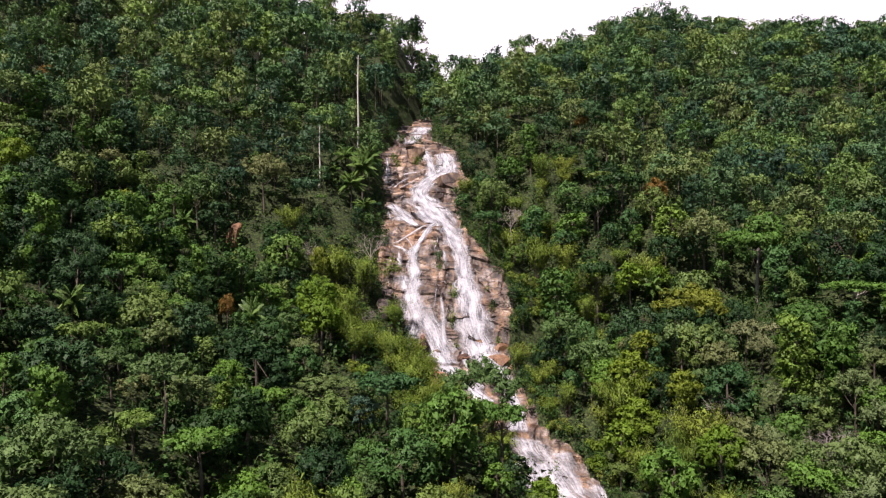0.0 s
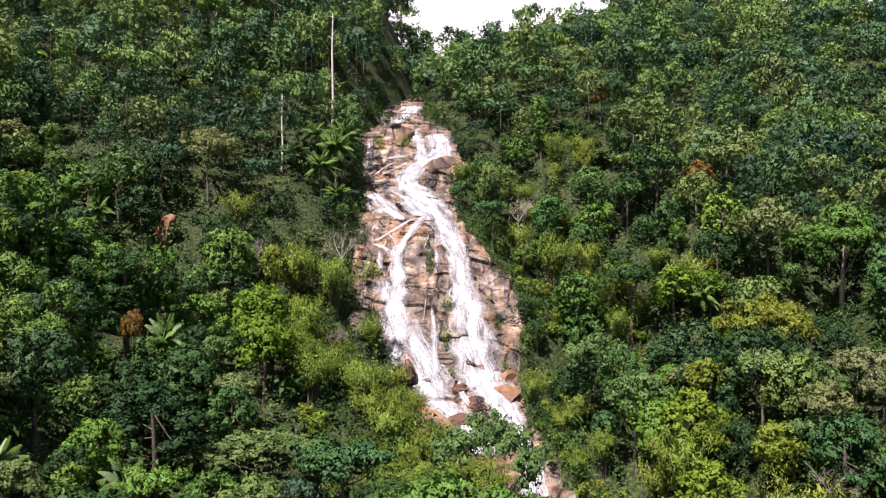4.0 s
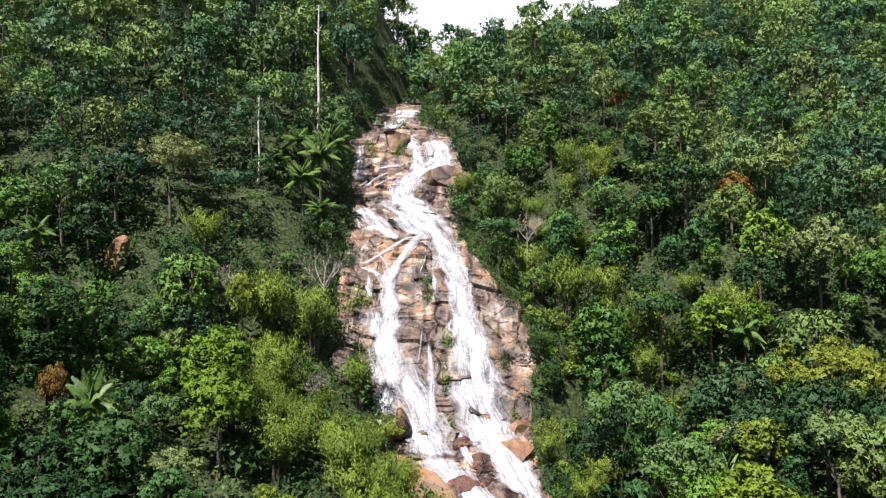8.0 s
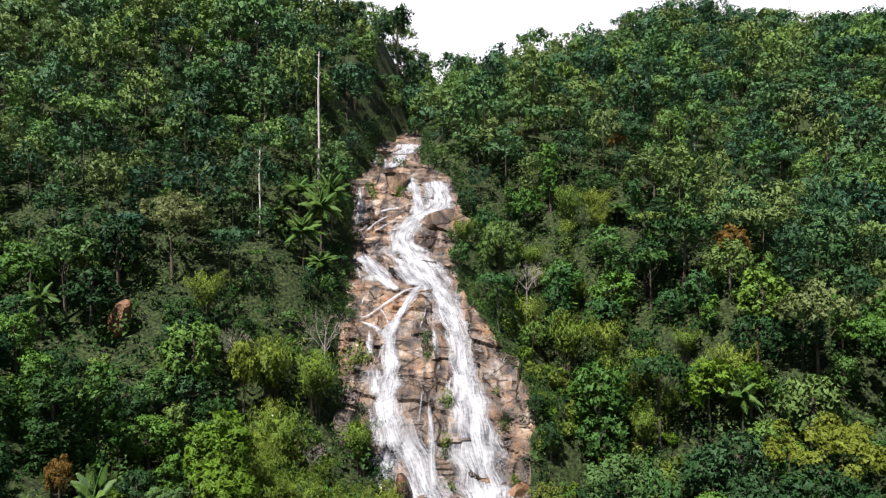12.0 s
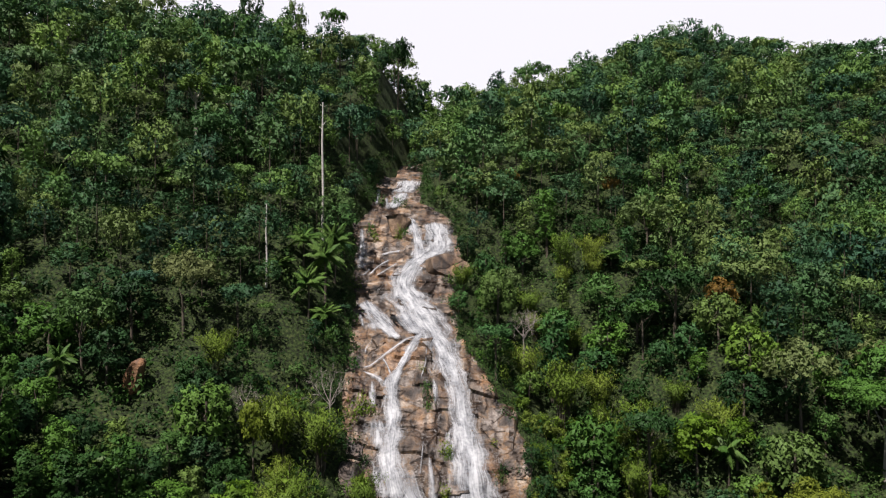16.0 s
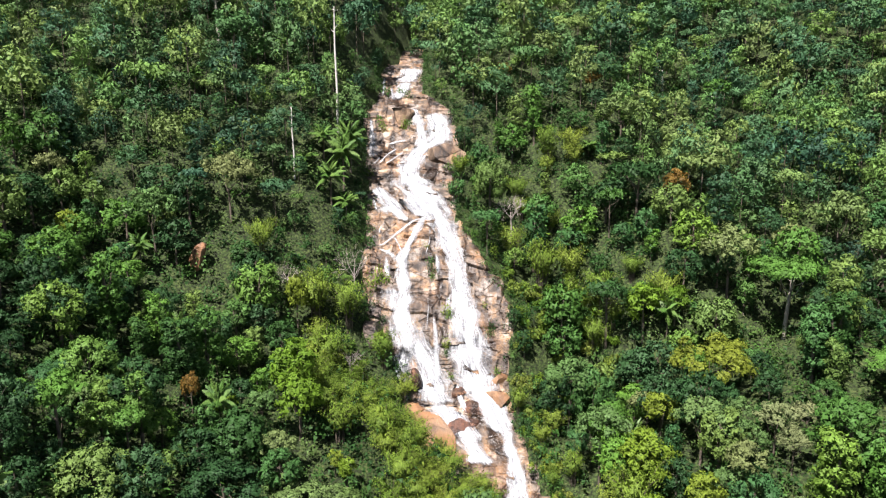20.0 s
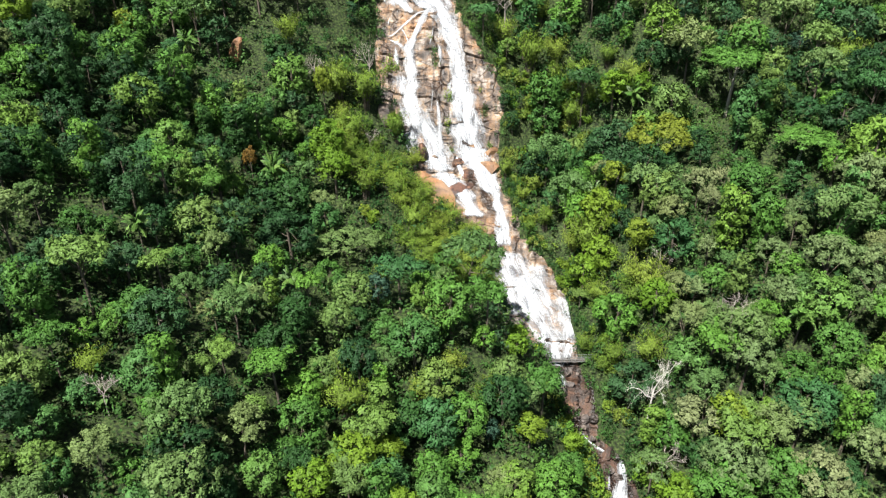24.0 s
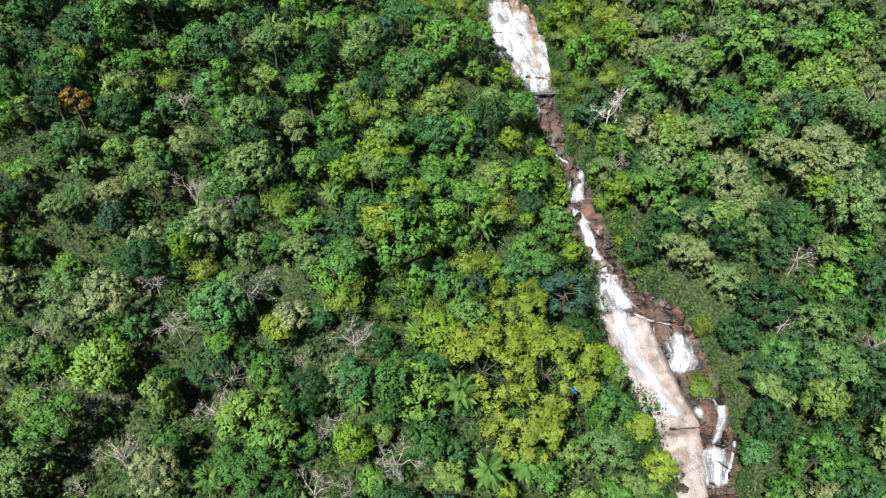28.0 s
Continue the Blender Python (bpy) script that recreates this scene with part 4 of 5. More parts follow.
def bamboo_kind(seed, variants, name="bamboo_clump", label="bright green feathery bamboo clump with arching culms", mat=None, h=10.0):
    protos = []
    for k in range(variants):
        rng = np.random.default_rng(seed * 100 + k)
        culms, leaves, soft = [], [], []
        for c in range(26):
            a, lean = rng.uniform(0, 6.283), rng.uniform(0.6, 4.2)
            base = np.array([math.cos(a), math.sin(a), 0]) * rng.uniform(0.1, 0.9)
            tall = h * rng.uniform(0.65, 1.0)
            t = np.linspace(0, 1, 6)
            arc = base + np.stack([math.cos(a) * lean * t ** 2.2, math.sin(a) * lean * t ** 2.2, tall * (t * 1.12 - 0.22 * t ** 4) - 1.5 * (t == 0)], 1)
            culms.append(tube(arc, [0.06, 0.06, 0.05, 0.04, 0.03, 0.01], 3))
            n = 110
            tt = rng.uniform(0.3, 1.0, n) ** 0.8
            pos = np.stack([np.interp(tt, t, arc[:, d]) for d in range(3)], 1) + rng.normal(size=(n, 3)) * np.array([0.42, 0.42, 0.34])
            nor = unit(rng.normal(size=(n, 3)) * 0.7 + np.array([math.cos(a) * 0.6, math.sin(a) * 0.6, 0.8]))
            leaves.append(leaf_tris(rng, pos, nor, 0.52, 0.15, 0.9))
            soft.append(np.repeat(unit(unit(pos - np.array([0, 0, h * 0.45])) + nor * 0.6 + np.array([0, 0, 0.2])), 3, 0))
        n = 90
        core = rng.normal(size=(n, 3)) * np.array([1.1, 1.1, h * 0.17]) + np.array([0, 0, h * 0.48])
        soft.append(np.repeat(unit(core - np.array([0, 0, h * 0.4])), 3, 0))
        leaves.append(leaf_tris(rng, core, unit(rng.normal(size=(n, 3)) + np.array([0, 0, 0.4])), 0.9, 0.4, 0.5))
        protos.append((mesh_tris("crown", *join(leaves), mat or leaf_bamboo, None, np.concatenate(soft)), mesh_tris("stem", *join(culms), bark)))
    return {"name": name, "label": label, "category": "bamboo", "protos": protos, "h": h, "r": 3.6, "count": 0, "stem": "stem"}


def frond_mesh(rise, h):
    """One feather leaf: an arching rib with leaflets on both sides, pointing along x."""
    t = np.linspace(0, 1, 9)
    lift = math.radians(-35 + 115 * rise)
    arc = np.stack([3.3 * t * math.cos(lift) + 0.8 * max(math.sin(lift), 0) * t ** 2.5, 0 * t, h + 3.3 * t * math.sin(lift) - 1.3 * math.cos(lift) * t ** 2.6], 1)
    pieces = [tube(arc[::2], [0.05, 0.04, 0.03, 0.02, 0.01], 3)]
    tt = np.linspace(0.08, 1, 24)
    p = np.stack([np.interp(tt, t, arc[:, d]) for d in range(3)], 1)
    fwd = np.array([1, 0, -0.3])
    for sgn in (1, -1):
        ln = (1.25 * np.sin(np.pi * (0.2 + 0.72 * tt)))[:, None]
        tip = p + (np.array([0, sgn * 0.68, 0]) + fwd * 0.35 + np.array([0, 0, -0.62])) * ln
        v = np.stack([p - fwd * 0.11, p + fwd * 0.12, tip], 1)
        pieces.append((v.reshape(-1, 3), np.arange(len(p) * 3).reshape(-1, 3)))
    return mesh_tris("frond", *join(pieces), leaf_palm)


def palm_kind(seed, variants):
    """A palm: a trunk and feather leaves that are parts of their own."""
    h, protos = 7.0, []
    leaves = [frond_mesh(rise, h) for rise in np.linspace(0.0, 1.0, 9)]
    trunk = mesh_tris("trunk", *tube([(0, 0, -2), (0.1, 0, h * 0.5), (0, 0, h)], [0.24, 0.16, 0.13], 7), bark)
    for k in range(variants):
        rng = np.random.default_rng(seed * 100 + k)
        protos.append(([(leaves[int(rng.integers(9))], c * 2.4 + rng.uniform(-0.2, 0.2)) for c in range(24)], trunk))
    return {"name": "palm", "label": "green feather-leaved palm standing among the forest trees", "category": "palm", "protos": protos, "h": 7.5, "r": 3.3, "count": 0}


def branching(rng, start, way, length, radius, depth, out):
    mid = start + way * length * 0.5 + rng.normal(size=3) * length * 0.06
    end = start + way * length + np.array([0, 0, 0.05 * length])
    if depth == 0:
        out.append(tube([start, end], [radius, radius * 0.5], 3))
        return
    out.append(tube([start, mid, end], [radius, radius * 0.8, radius * 0.55], 5 if depth > 2 else 3))
    for k in range(3 if depth > 1 else 11):
        turn = unit(way + rng.normal(size=3) * 0.7 + np.array([0, 0, 0.12]))
        branching(rng, start + (end - start) * rng.uniform(0.55, 1.0), turn, length * rng.uniform(0.55, 0.8), radius * 0.5, depth - 1, out)


def bare_kind(seed, variants, mat, name="bare_tree", label="leafless pale grey tree with fine twigs"):
    protos = []
    for k in range(variants):
        rng = np.random.default_rng(seed * 100 + k)
        limbs, h = [], 10.0
        for c in range(5):
            way = unit(np.array([math.cos(c * 1.05 + k), math.sin(c * 1.05 + k), rng.uniform(0.7, 1.6)]))
            branching(rng, np.array([0, 0, h * rng.uniform(0.45, 0.6)]), way, 2.4, 0.065, 3, limbs)
        protos.append((mesh_tris("branchwork", *join(limbs), mat), mesh_tris("trunk", *tube([(0, 0, -2.5), (0.1, 0, h * 0.3), (0, 0.1, h * 0.62)], [0.18, 0.14, 0.09], 6), mat)))
    return {"name": name, "label": label, "category": "tree", "protos": protos, "h": 10.0, "r": 3.8, "count": 0, "head": "branchwork"}


KINDS = {
    "broad": tree_kind("broadleaf_tree", "green broadleaf rainforest tree with a lumpy rounded crown", "tree", "dome", leaf_mixed, bark, 5, 4.6, 10.0, 1200, 0.47, 1),
    "round": tree_kind("round_crowned_tree", "dense round-crowned forest tree with small leaves", "tree", "round", leaf_mixed, bark, 4, 4.2, 9.6, 1200, 0.43, 2),
    "airy": tree_kind("thin_crowned_tree", "olive green tree with a thin open crown and visible limbs", "tree", "spread", leaf_olive, bark, 5, 4.3, 11.5, 1050, 0.46, 3, 5, 0.011),
    "flat": tree_kind("umbrella_tree", "spreading forest tree with flat layered foliage", "tree", "flat", leaf_mixed, bark, 4, 5.0, 12.0, 900, 0.52, 4, 8),
    "umbrella": tree_kind("umbrella_tree", "bright green umbrella tree with wide layered foliage", "tree", "flat", leaf_fresh, bark_pale, 2, 5.0, 12.0, 1100, 0.48, 17, 10),
    "vine": tree_kind("vine_draped_tree", "tall slender tree draped with hanging creepers", "tree", "column", leaf_mixed, bark, 5, 3.0, 13.0, 950, 0.5, 5),
    "dark": tree_kind("dark_leaved_tree", "dark blue-green dense forest tree", "tree", "round", leaf_dark, bark, 4, 4.6, 10.4, 1150, 0.44, 6),
    "lime": tree_kind("lime_leaved_tree", "bright lime green tree with fresh leaves", "tree", "dome", leaf_lime, bark, 4, 3.6, 9.5, 850, 0.52, 7),
    "blue": tree_kind("blue_green_tree", "dense blue-green tree with a broad domed crown", "tree", "round", leaf_blue, bark, 2, 4.4, 11.5, 1000, 0.44, 14),
    "pale": tree_kind("grey_green_tree", "pale grey-green tree with a fine open crown", "tree", "spread", leaf_pale, bark, 3, 4.3, 11.0, 1100, 0.4, 16, 6, 0.012),
    "bamboo": bamboo_kind(8, 5),
    "palm": palm_kind(9, 3),
    "bare": bare_kind(10, 4, twigs),
    "dead": bare_kind(15, 1, dead_wood, "dead_tree", "dead white tree with broken branches"),
    "tall": tree_kind("emergent_tree", "tall emergent tree with a straight pale trunk", "tree", "airy", leaf_mixed, bark_pale, 3, 4.5, 20.0, 800, 0.6, 11, 8, 0.014),
    "yellow": tree_kind("yellow_leaved_tree", "yellow-green tree with a wide open crown and pale limbs", "tree", "spread", leaf_yellow, bark, 2, 5.5, 12.0, 1900, 0.46, 12, 8, 0.009),
    "orange": tree_kind("rust_leaved_tree", "rust-orange leaved tree standing out of the green forest", "tree", "airy", leaf_orange, bark, 2, 3.8, 11.0, 900, 0.5, 13, 8),
}
forest_rng = np.random.default_rng(77)


def plant(kind, x, y, h, r=None, variant=None, label="", fine=False):
    """One tree as a thing of its own: an Empty at its base, crown and trunk under it."""
    k = KINDS[kind]
    protos = k["hero"] if fine and "hero" in k else k["fine"] if "fine" in k and (-6 < y < 175 or fine) else k["protos"]
    crown_me, trunk_me, *limbs = protos[int(forest_rng.integers(len(protos))) if variant is None else variant]
    s, w = h / k["h"], (r / k["r"] if r else h / k["h"])
    rise = 0.0
    if kind == "palm" and s > 1.3 * w:
        s, rise = 1.3 * w, h / (1.3 * w) - k["h"]
    ob = tagged(new(k["name"]), label or k["label"], k["category"], k["name"].replace("_", " ") + "s of the valley")
    ob.matrix_basis = Matrix.Translation((x, y, float(ground(x, y)))) @ Matrix.Rotation(float(forest_rng.uniform(0, 6.283)), 4, "Z") @ Matrix.Diagonal((w, w, s, 1))
    if kind == "palm":
        for leaf, angle in crown_me:
            part("frond", leaf, ob).matrix_basis = Matrix.Translation((0, 0, rise)) @ Matrix.Rotation(float(angle), 4, "Z")
    else:
        part(k.get("head", "crown"), crown_me, ob)
    stem = part(k.get("stem", "trunk"), trunk_me, ob)
    if kind == "palm":
        stem.matrix_basis = Matrix.Diagonal((1, 1, 1 + rise / 7, 1))
    for limb in limbs[0] if limbs else ():
        part("limb", limb, stem)
    if kind == "bamboo":
        tagged(stem, kind="stuff")
    k["count"] += 1
    return ob


def pick(rng, x, y):
    """Which kind grows at a place."""
    xl, xr = banks(y)
    dl, dr = xl - x, x - xr
    table = {"broad": 30, "round": 20, "airy": 9, "flat": 10, "vine": 14, "dark": 9, "lime": 4, "palm": 3, "bare": 1.5, "bamboo": 2, "blue": 0.7}
    if 0 < dr < (17 if y < 150 else 9) and 105 < y < 185 or 0 < dl < 40 and x > -31 and 124 < y < 190 or 3 < dr < 38 and 184 < y < 245:
        table.update(bamboo=120, broad=7, lime=22, dark=0.5, round=4, vine=3, flat=4, airy=6)
    if x < -15 and y < 62:
        table.update(bare=16, airy=14, pale=10, vine=4)
    # many dark-leaved trees: the deep shade of this slope put into leaf colour
    if dr > (17 if y < 150 else 9) and 120 < y < 184:
        table.update(dark=46, round=26, vine=20, airy=12, lime=1, broad=18, flat=5)
    if 3 < dr < 38 and 184 < y < 245:
        table.update(bamboo=60, broad=26, lime=14, round=18, vine=8)
    if x < -26 and 62 < y < 140:
        table.update(dark=46, lime=1, airy=10, round=24, blue=2)
    if x < -34 and 110 < y < 240:
        table.update(dark=48, vine=24, lime=1, round=14, broad=22)
    if x > 60 and y < 120:
        table.update(airy=28, bare=4)
    if dl > 2 and x > -32 and 30 < y < 138:
        table.update(lime=16, bamboo=12, dark=4, flat=14)
    if x > 48 and 60 < y < 150:
        table.update(airy=55, pale=40, bare=9, dark=3)
    if dl > 20 and 62 < y < 140:
        table.update(airy=13, bare=4, round=26)
    # dark leaves again in place of the shade along the lower right bank
    if dr > 0 and y < 80:
        table.update(dark=48, airy=44, lime=2, bamboo=0, bare=5, vine=6, broad=26, round=18, flat=8)
    if dr > 0 and y < 60 and dr < 14:
        table.update(dark=75, vine=10, bare=0, airy=8)
    names = list(table)
    w = np.array([table[n] for n in names], float)
    return names[int(rng.choice(len(names), p=w / w.sum()))]


def plant_to(kind, x, y, top, r, label="", fine=False):
    """A tree whose crown reaches up to a given height."""
    return plant(kind, x, y, max(top - float(ground(x, y)), 4.0), r, label=label, fine=fine)


# single trees that stand out: kind, x, y, height of the top, radius of the crown
SPECIAL = []
# the middle of the valley
SPECIAL += [
    ("yellow", 57.5, 163, 94, 8.5, "yellow-green tree with a wide crown and pale forked limbs"),
    ("dead", 43, 100, 64, 6.0, ""),
    ("airy", 6.5, 121.5, 83, 6.8, "wide umbrella-shaped tree leaning over the foot of the falls"),
    ("umbrella", 87, 148, 94, 9, "bright green umbrella tree with wide layered foliage"),
    ("dark", -34, 128, 84, 8.5, ""),
    ("airy", -22, 131, 77, 7, ""),
    ("broad", 72, 137, 91, 8, ""),
    ("lime", 46, 158, 82, 4.5, ""),
    ("palm", 53.4, 73.4, 49, 3.4, ""),
    ("palm", 8.4, 62.6, 56, 3.2, ""),
    ("palm", -40, 146, 87, 3.2, ""),
    ("orange", -70.7, 67, 90, 3.2, ""),
    ("lime", -40, 150, 86, 3, ""),
    ("vine", -49, 153.5, 101, 5.6, "tower of creepers over a tall broken tree"),
    ("orange", -46, 149, 91, 2.2, "small tree with orange young leaves"),
]
# beside the falls
SPECIAL += [
    ("orange", 65, 212, 122, 4.2, ""),
    ("round", 15.5, 224, 124, 6.5, "dense dark green tree beside the falls"),
    ("lime", -32, 181, 101, 3.2, ""),
    ("umbrella", 80, 178, 106, 9.5, "bright green umbrella tree with wide layered foliage"),
    ("airy", -51, 199, 129, 7, ""),
    ("bare", -20, 192, 106, 4.5, ""),
    ("round", 34, 168, 84, 4.5, ""),
    ("palm", -24.4, 228, 131, 4.8, ""),
    ("palm", -25.5, 220.4, 127, 5.0, ""),
    ("palm", -31.5, 225, 131, 4.4, ""),
    ("palm", -28, 213, 121, 4.6, ""),
    ("palm", -35.5, 218, 125, 4.2, ""),
    ("palm", -24, 212, 114, 4, ""),
    ("palm", 46, 236, 124, 4, ""),
    ("palm", 56, 187, 91, 3.4, ""),
    ("dark", 21.5, 187, 86, 2.6, ""),
    ("orange", -127, 224, 160, 4, ""),
    ("dark", 19.2, 190.5, 90, 2.2, ""),
]
# the upper slopes and the skyline
SPECIAL += [
    ("orange", 22, 262, 152, 3.6, ""),
    ("tall", -68, 256, 178, 6, ""),
    ("tall", -60, 262, 176, 6, ""),
    ("tall", 88, 248, 146, 5, ""),
    ("flat", -15, 338, 213, 7, ""),
    ("flat", -40, 336, 224, 6, ""),
    ("round", -55, 332, 228, 5, ""),
    ("dark", -72, 328, 233, 6, ""),
    ("round", 36, 430, 220, 3.6, ""),
    ("tall", 58, 418, 224, 3.5, ""),
    ("orange", 50, 253, 150, 3.4, ""),
    ("vine", -99, 250, 174, 3.5, ""),
]
# the lower valley, left of the stream
SPECIAL += [
    ("yellow", 14.5, 44.5, 56, 7, "yellow-green tree with a spreading crown"),
    ("yellow", 6, 25, 64, 8.5, "yellow-green tree with a spreading crown"),
    ("yellow", 18.5, 27, 60, 9.5, "large yellow-green tree with a wide spreading crown"),
    ("yellow", 13, 14, 60, 7.5, "yellow-green tree with a spreading crown"),
    ("blue", 26, 49.5, 51, 7, "dense blue-green tree beside the yellow-green ones"),
    ("blue", 5.2, 46.5, 56, 4.2, ""),
    ("round", -26, 20, 63, 5.6, ""),
    ("lime", -50, 45, 73, 2.8, ""),
    ("bare", -49, 55, 78, 4, ""),
    ("round", 28, 42, 45, 5.5, ""),
    ("palm", 1.6, 17.8, 61, 3.2, ""),
    ("palm", 5.9, 5.5, 56, 3.2, ""),
    ("palm", 12.5, 7.6, 53, 3.2, ""),
    ("bare", -68, 17.6, 65, 4.5, ""),
    ("bare", -41, 16.3, 60, 4.5, ""),
    ("bare", -9.4, 7, 60, 5, ""),
    ("bare", -20, 13, 59, 4, ""),
    ("bare", -40, 23.3, 61, 4, ""),
    ("bare", -23, 2.3, 59, 4.5, ""),
    ("bare", -56, 8.7, 60, 4.5, ""),
]
# the lower valley, left of the stream
SPECIAL += [
    ("bare", -50, 31, 67, 4, ""),
]
# the lower valley, beside the slab and on the right bank
SPECIAL += [
    ("bare", 78.6, 56.3, 52, 5, ""),
    ("bare", 74, 44, 43, 4.5, ""),
    ("lime", 32, 36, 43, 5.2, "bright green leafy tree leaning over the granite slab"),
    ("lime", 38, 22.5, 38, 4.4, ""),
    ("broad", 33.5, 26, 40, 4.6, ""),
    ("lime", 42.5, 16, 34, 3.8, ""),
    # three dark crowns that put the bank's shade into leaf colour
    ("dark", 65.5, 45, 41, 5.0, ""),
    ("dark", 67.5, 35, 41, 5.2, ""),
    ("dark", 66.8, 25, 38, 5.0, ""),
    ("broad", 71, 14, 45, 5.6, ""),
    ("airy", 65, 56, 43, 5.2, ""),
    ("round", 75, 24, 49, 5.6, ""),
    ("bamboo", 59.5, 49.5, 37, 2.6, ""),
    ("bamboo", 58, 38, 28, 3.9, "feathery yellow-green shrub on the rocks of the stream"),
]
for kind, x, y, top, r, label in SPECIAL:
    plant_to(kind, x, y, top, r, label, r >= 5.5 and y < 240)


def snag(x, y, top, girth, label):
    """A dead trunk that has lost its crown, with a few broken stubs."""
    z = float(ground(x, y))
    h = top - z
    rng = np.random.default_rng(int(abs(x * 7 + y)))
    ob = tagged(new("dead_tree"), label, "tree", "dead trees of the valley")
    ob.matrix_basis = Matrix.Translation((x, y, z))
    path = [(0, 0, -1.5), (0.15, 0, h * 0.35), (-0.1, 0.1, h * 0.7), (0.1, 0, h)]
    trunk = part("trunk", mesh_tris("trunk", *tube(path, [girth * 1.3, girth, girth * 0.85, girth * 0.5], 8), dead_wood), ob)
    for k in range(5):
        at, a = h * rng.uniform(0.7, 0.98), rng.uniform(0, 6.283)
        end = (math.cos(a) * 1.3, math.sin(a) * 1.3, at + rng.uniform(0.4, 1.3))
        part("branch_stub", mesh_tris("branch_stub", *tube([(0, 0, at), end], [girth * 0.35, girth * 0.12], 4), dead_wood), trunk)
    return ob


snag(-29, 238, 166, 0.32, "straight bare white trunk of a dead emergent tree")
snag(75, 262, 150, 0.3, "pale bare trunk standing out of the canopy")
snag(56, 270, 152, 0.22, "pale bare trunk standing out of the canopy")
snag(-38, 215, 138, 0.22, "pale bare trunk standing out of the canopy")
# the forest: a jittered lattice of trees on both slopes
NEAR_LIMIT = 200.0
far_trees = {"left": [], "right": []}
step = 6.3
for row, y0 in enumerate(np.arange(-14 - 12 * step, 470, step)):
    spread = 5.9 if y0 < 140 else 6.5 if y0 < NEAR_LIMIT else 7.0 if y0 < 330 else 7.8
    reach = max(0.64 * (y0 + 14) + 16, 92 + 0.25 * max(y0, 0))
    for x0 in np.arange(-reach, reach, spread):
        x, y = x0 + forest_rng.uniform(-2.4, 2.4) + (row % 2) * spread / 2, y0 + forest_rng.uniform(-2.4, 2.4)
        xl, xr = banks(y)
        d = max(xl - x, x - xr)
        if y < 303 and d < 1.0 or 10 < y < 60 and 0 < xl - x < 6.5 or 140 < y < 182 and 0 < xl - x < 9 or 178 < y < 201 and 0 < x - xr < 11 or -61 < x < -50 and 176 < y < 190 or any(math.hypot(x - q[1], y - q[2]) < q[4] * (1.02 if q[4] >= 7 else 0.85) for q in SPECIAL):
            continue
        kind = pick(forest_rng, x, y)
        size = (0.74 + 0.85 * forest_rng.uniform() ** 1.7) * min(1.0, 0.55 + max(d, 0) / 14 if y < 303 else 1.0)
        if kind == "palm":
            size = min(size, 0.95)
        if x < -10 and y < 140:
            size *= 0.87
        if 136 < y < 182 and -2 < xl - x < 20:
            size *= min(1.0, 0.5 + (xl - x) / 40)
        if 112 < y < 168 and 0 < xl - x < 32:
            size *= 0.72
        if 146 < y < 172 and 0 < xl - x < 18:
            size *= 0.65
        if -38 < x < -20 and 190 < y < 233:
            size *= 0.5
        if 8 < y < 60 and 0 < xl - x < 14:
            size *= 0.5 + 0.02 * (xl - x)
        if -4 < y < 16 and 0 < x < 26:
            size *= 0.7
        if 58 < y < 140 and -2 < xl - x < 24:
            size *= 0.78
        if 60 < y < 128 and 0 < xl - x < 6:
            size *= 0.6
        if x > xr and y < 112:
            size = max(size, 0.95 + 0.3 * forest_rng.uniform())
        if (-16 < y < NEAR_LIMIT or 0 < y < 246 and (-4 < x - xr < 52 or kind == "palm")) and KINDS[kind]["count"] < 330:
            plant(kind, x, y, KINDS[kind]["h"] * size * forest_rng.uniform(0.9, 1.12), KINDS[kind]["r"] * size)
        else:
            far_trees["left" if x < 0 else "right"].append((x, y, size * (1.12 if y > NEAR_LIMIT else 1.0)))

# the bamboo thicket on the open bank below the falls
for y0 in np.arange(132, 178, 4.4):
    for k in range(5):
        y = float(y0 + forest_rng.uniform(-1.8, 1.8))
        x = float(banks(y)[0] - 2.2 - k * 4.6 + forest_rng.uniform(-1.6, 1.6))
        tall = forest_rng.uniform(6.5, 9.0) * min(1.0, 0.72 + k * 0.1)
        plant("bamboo", x, y, tall, 3.5)

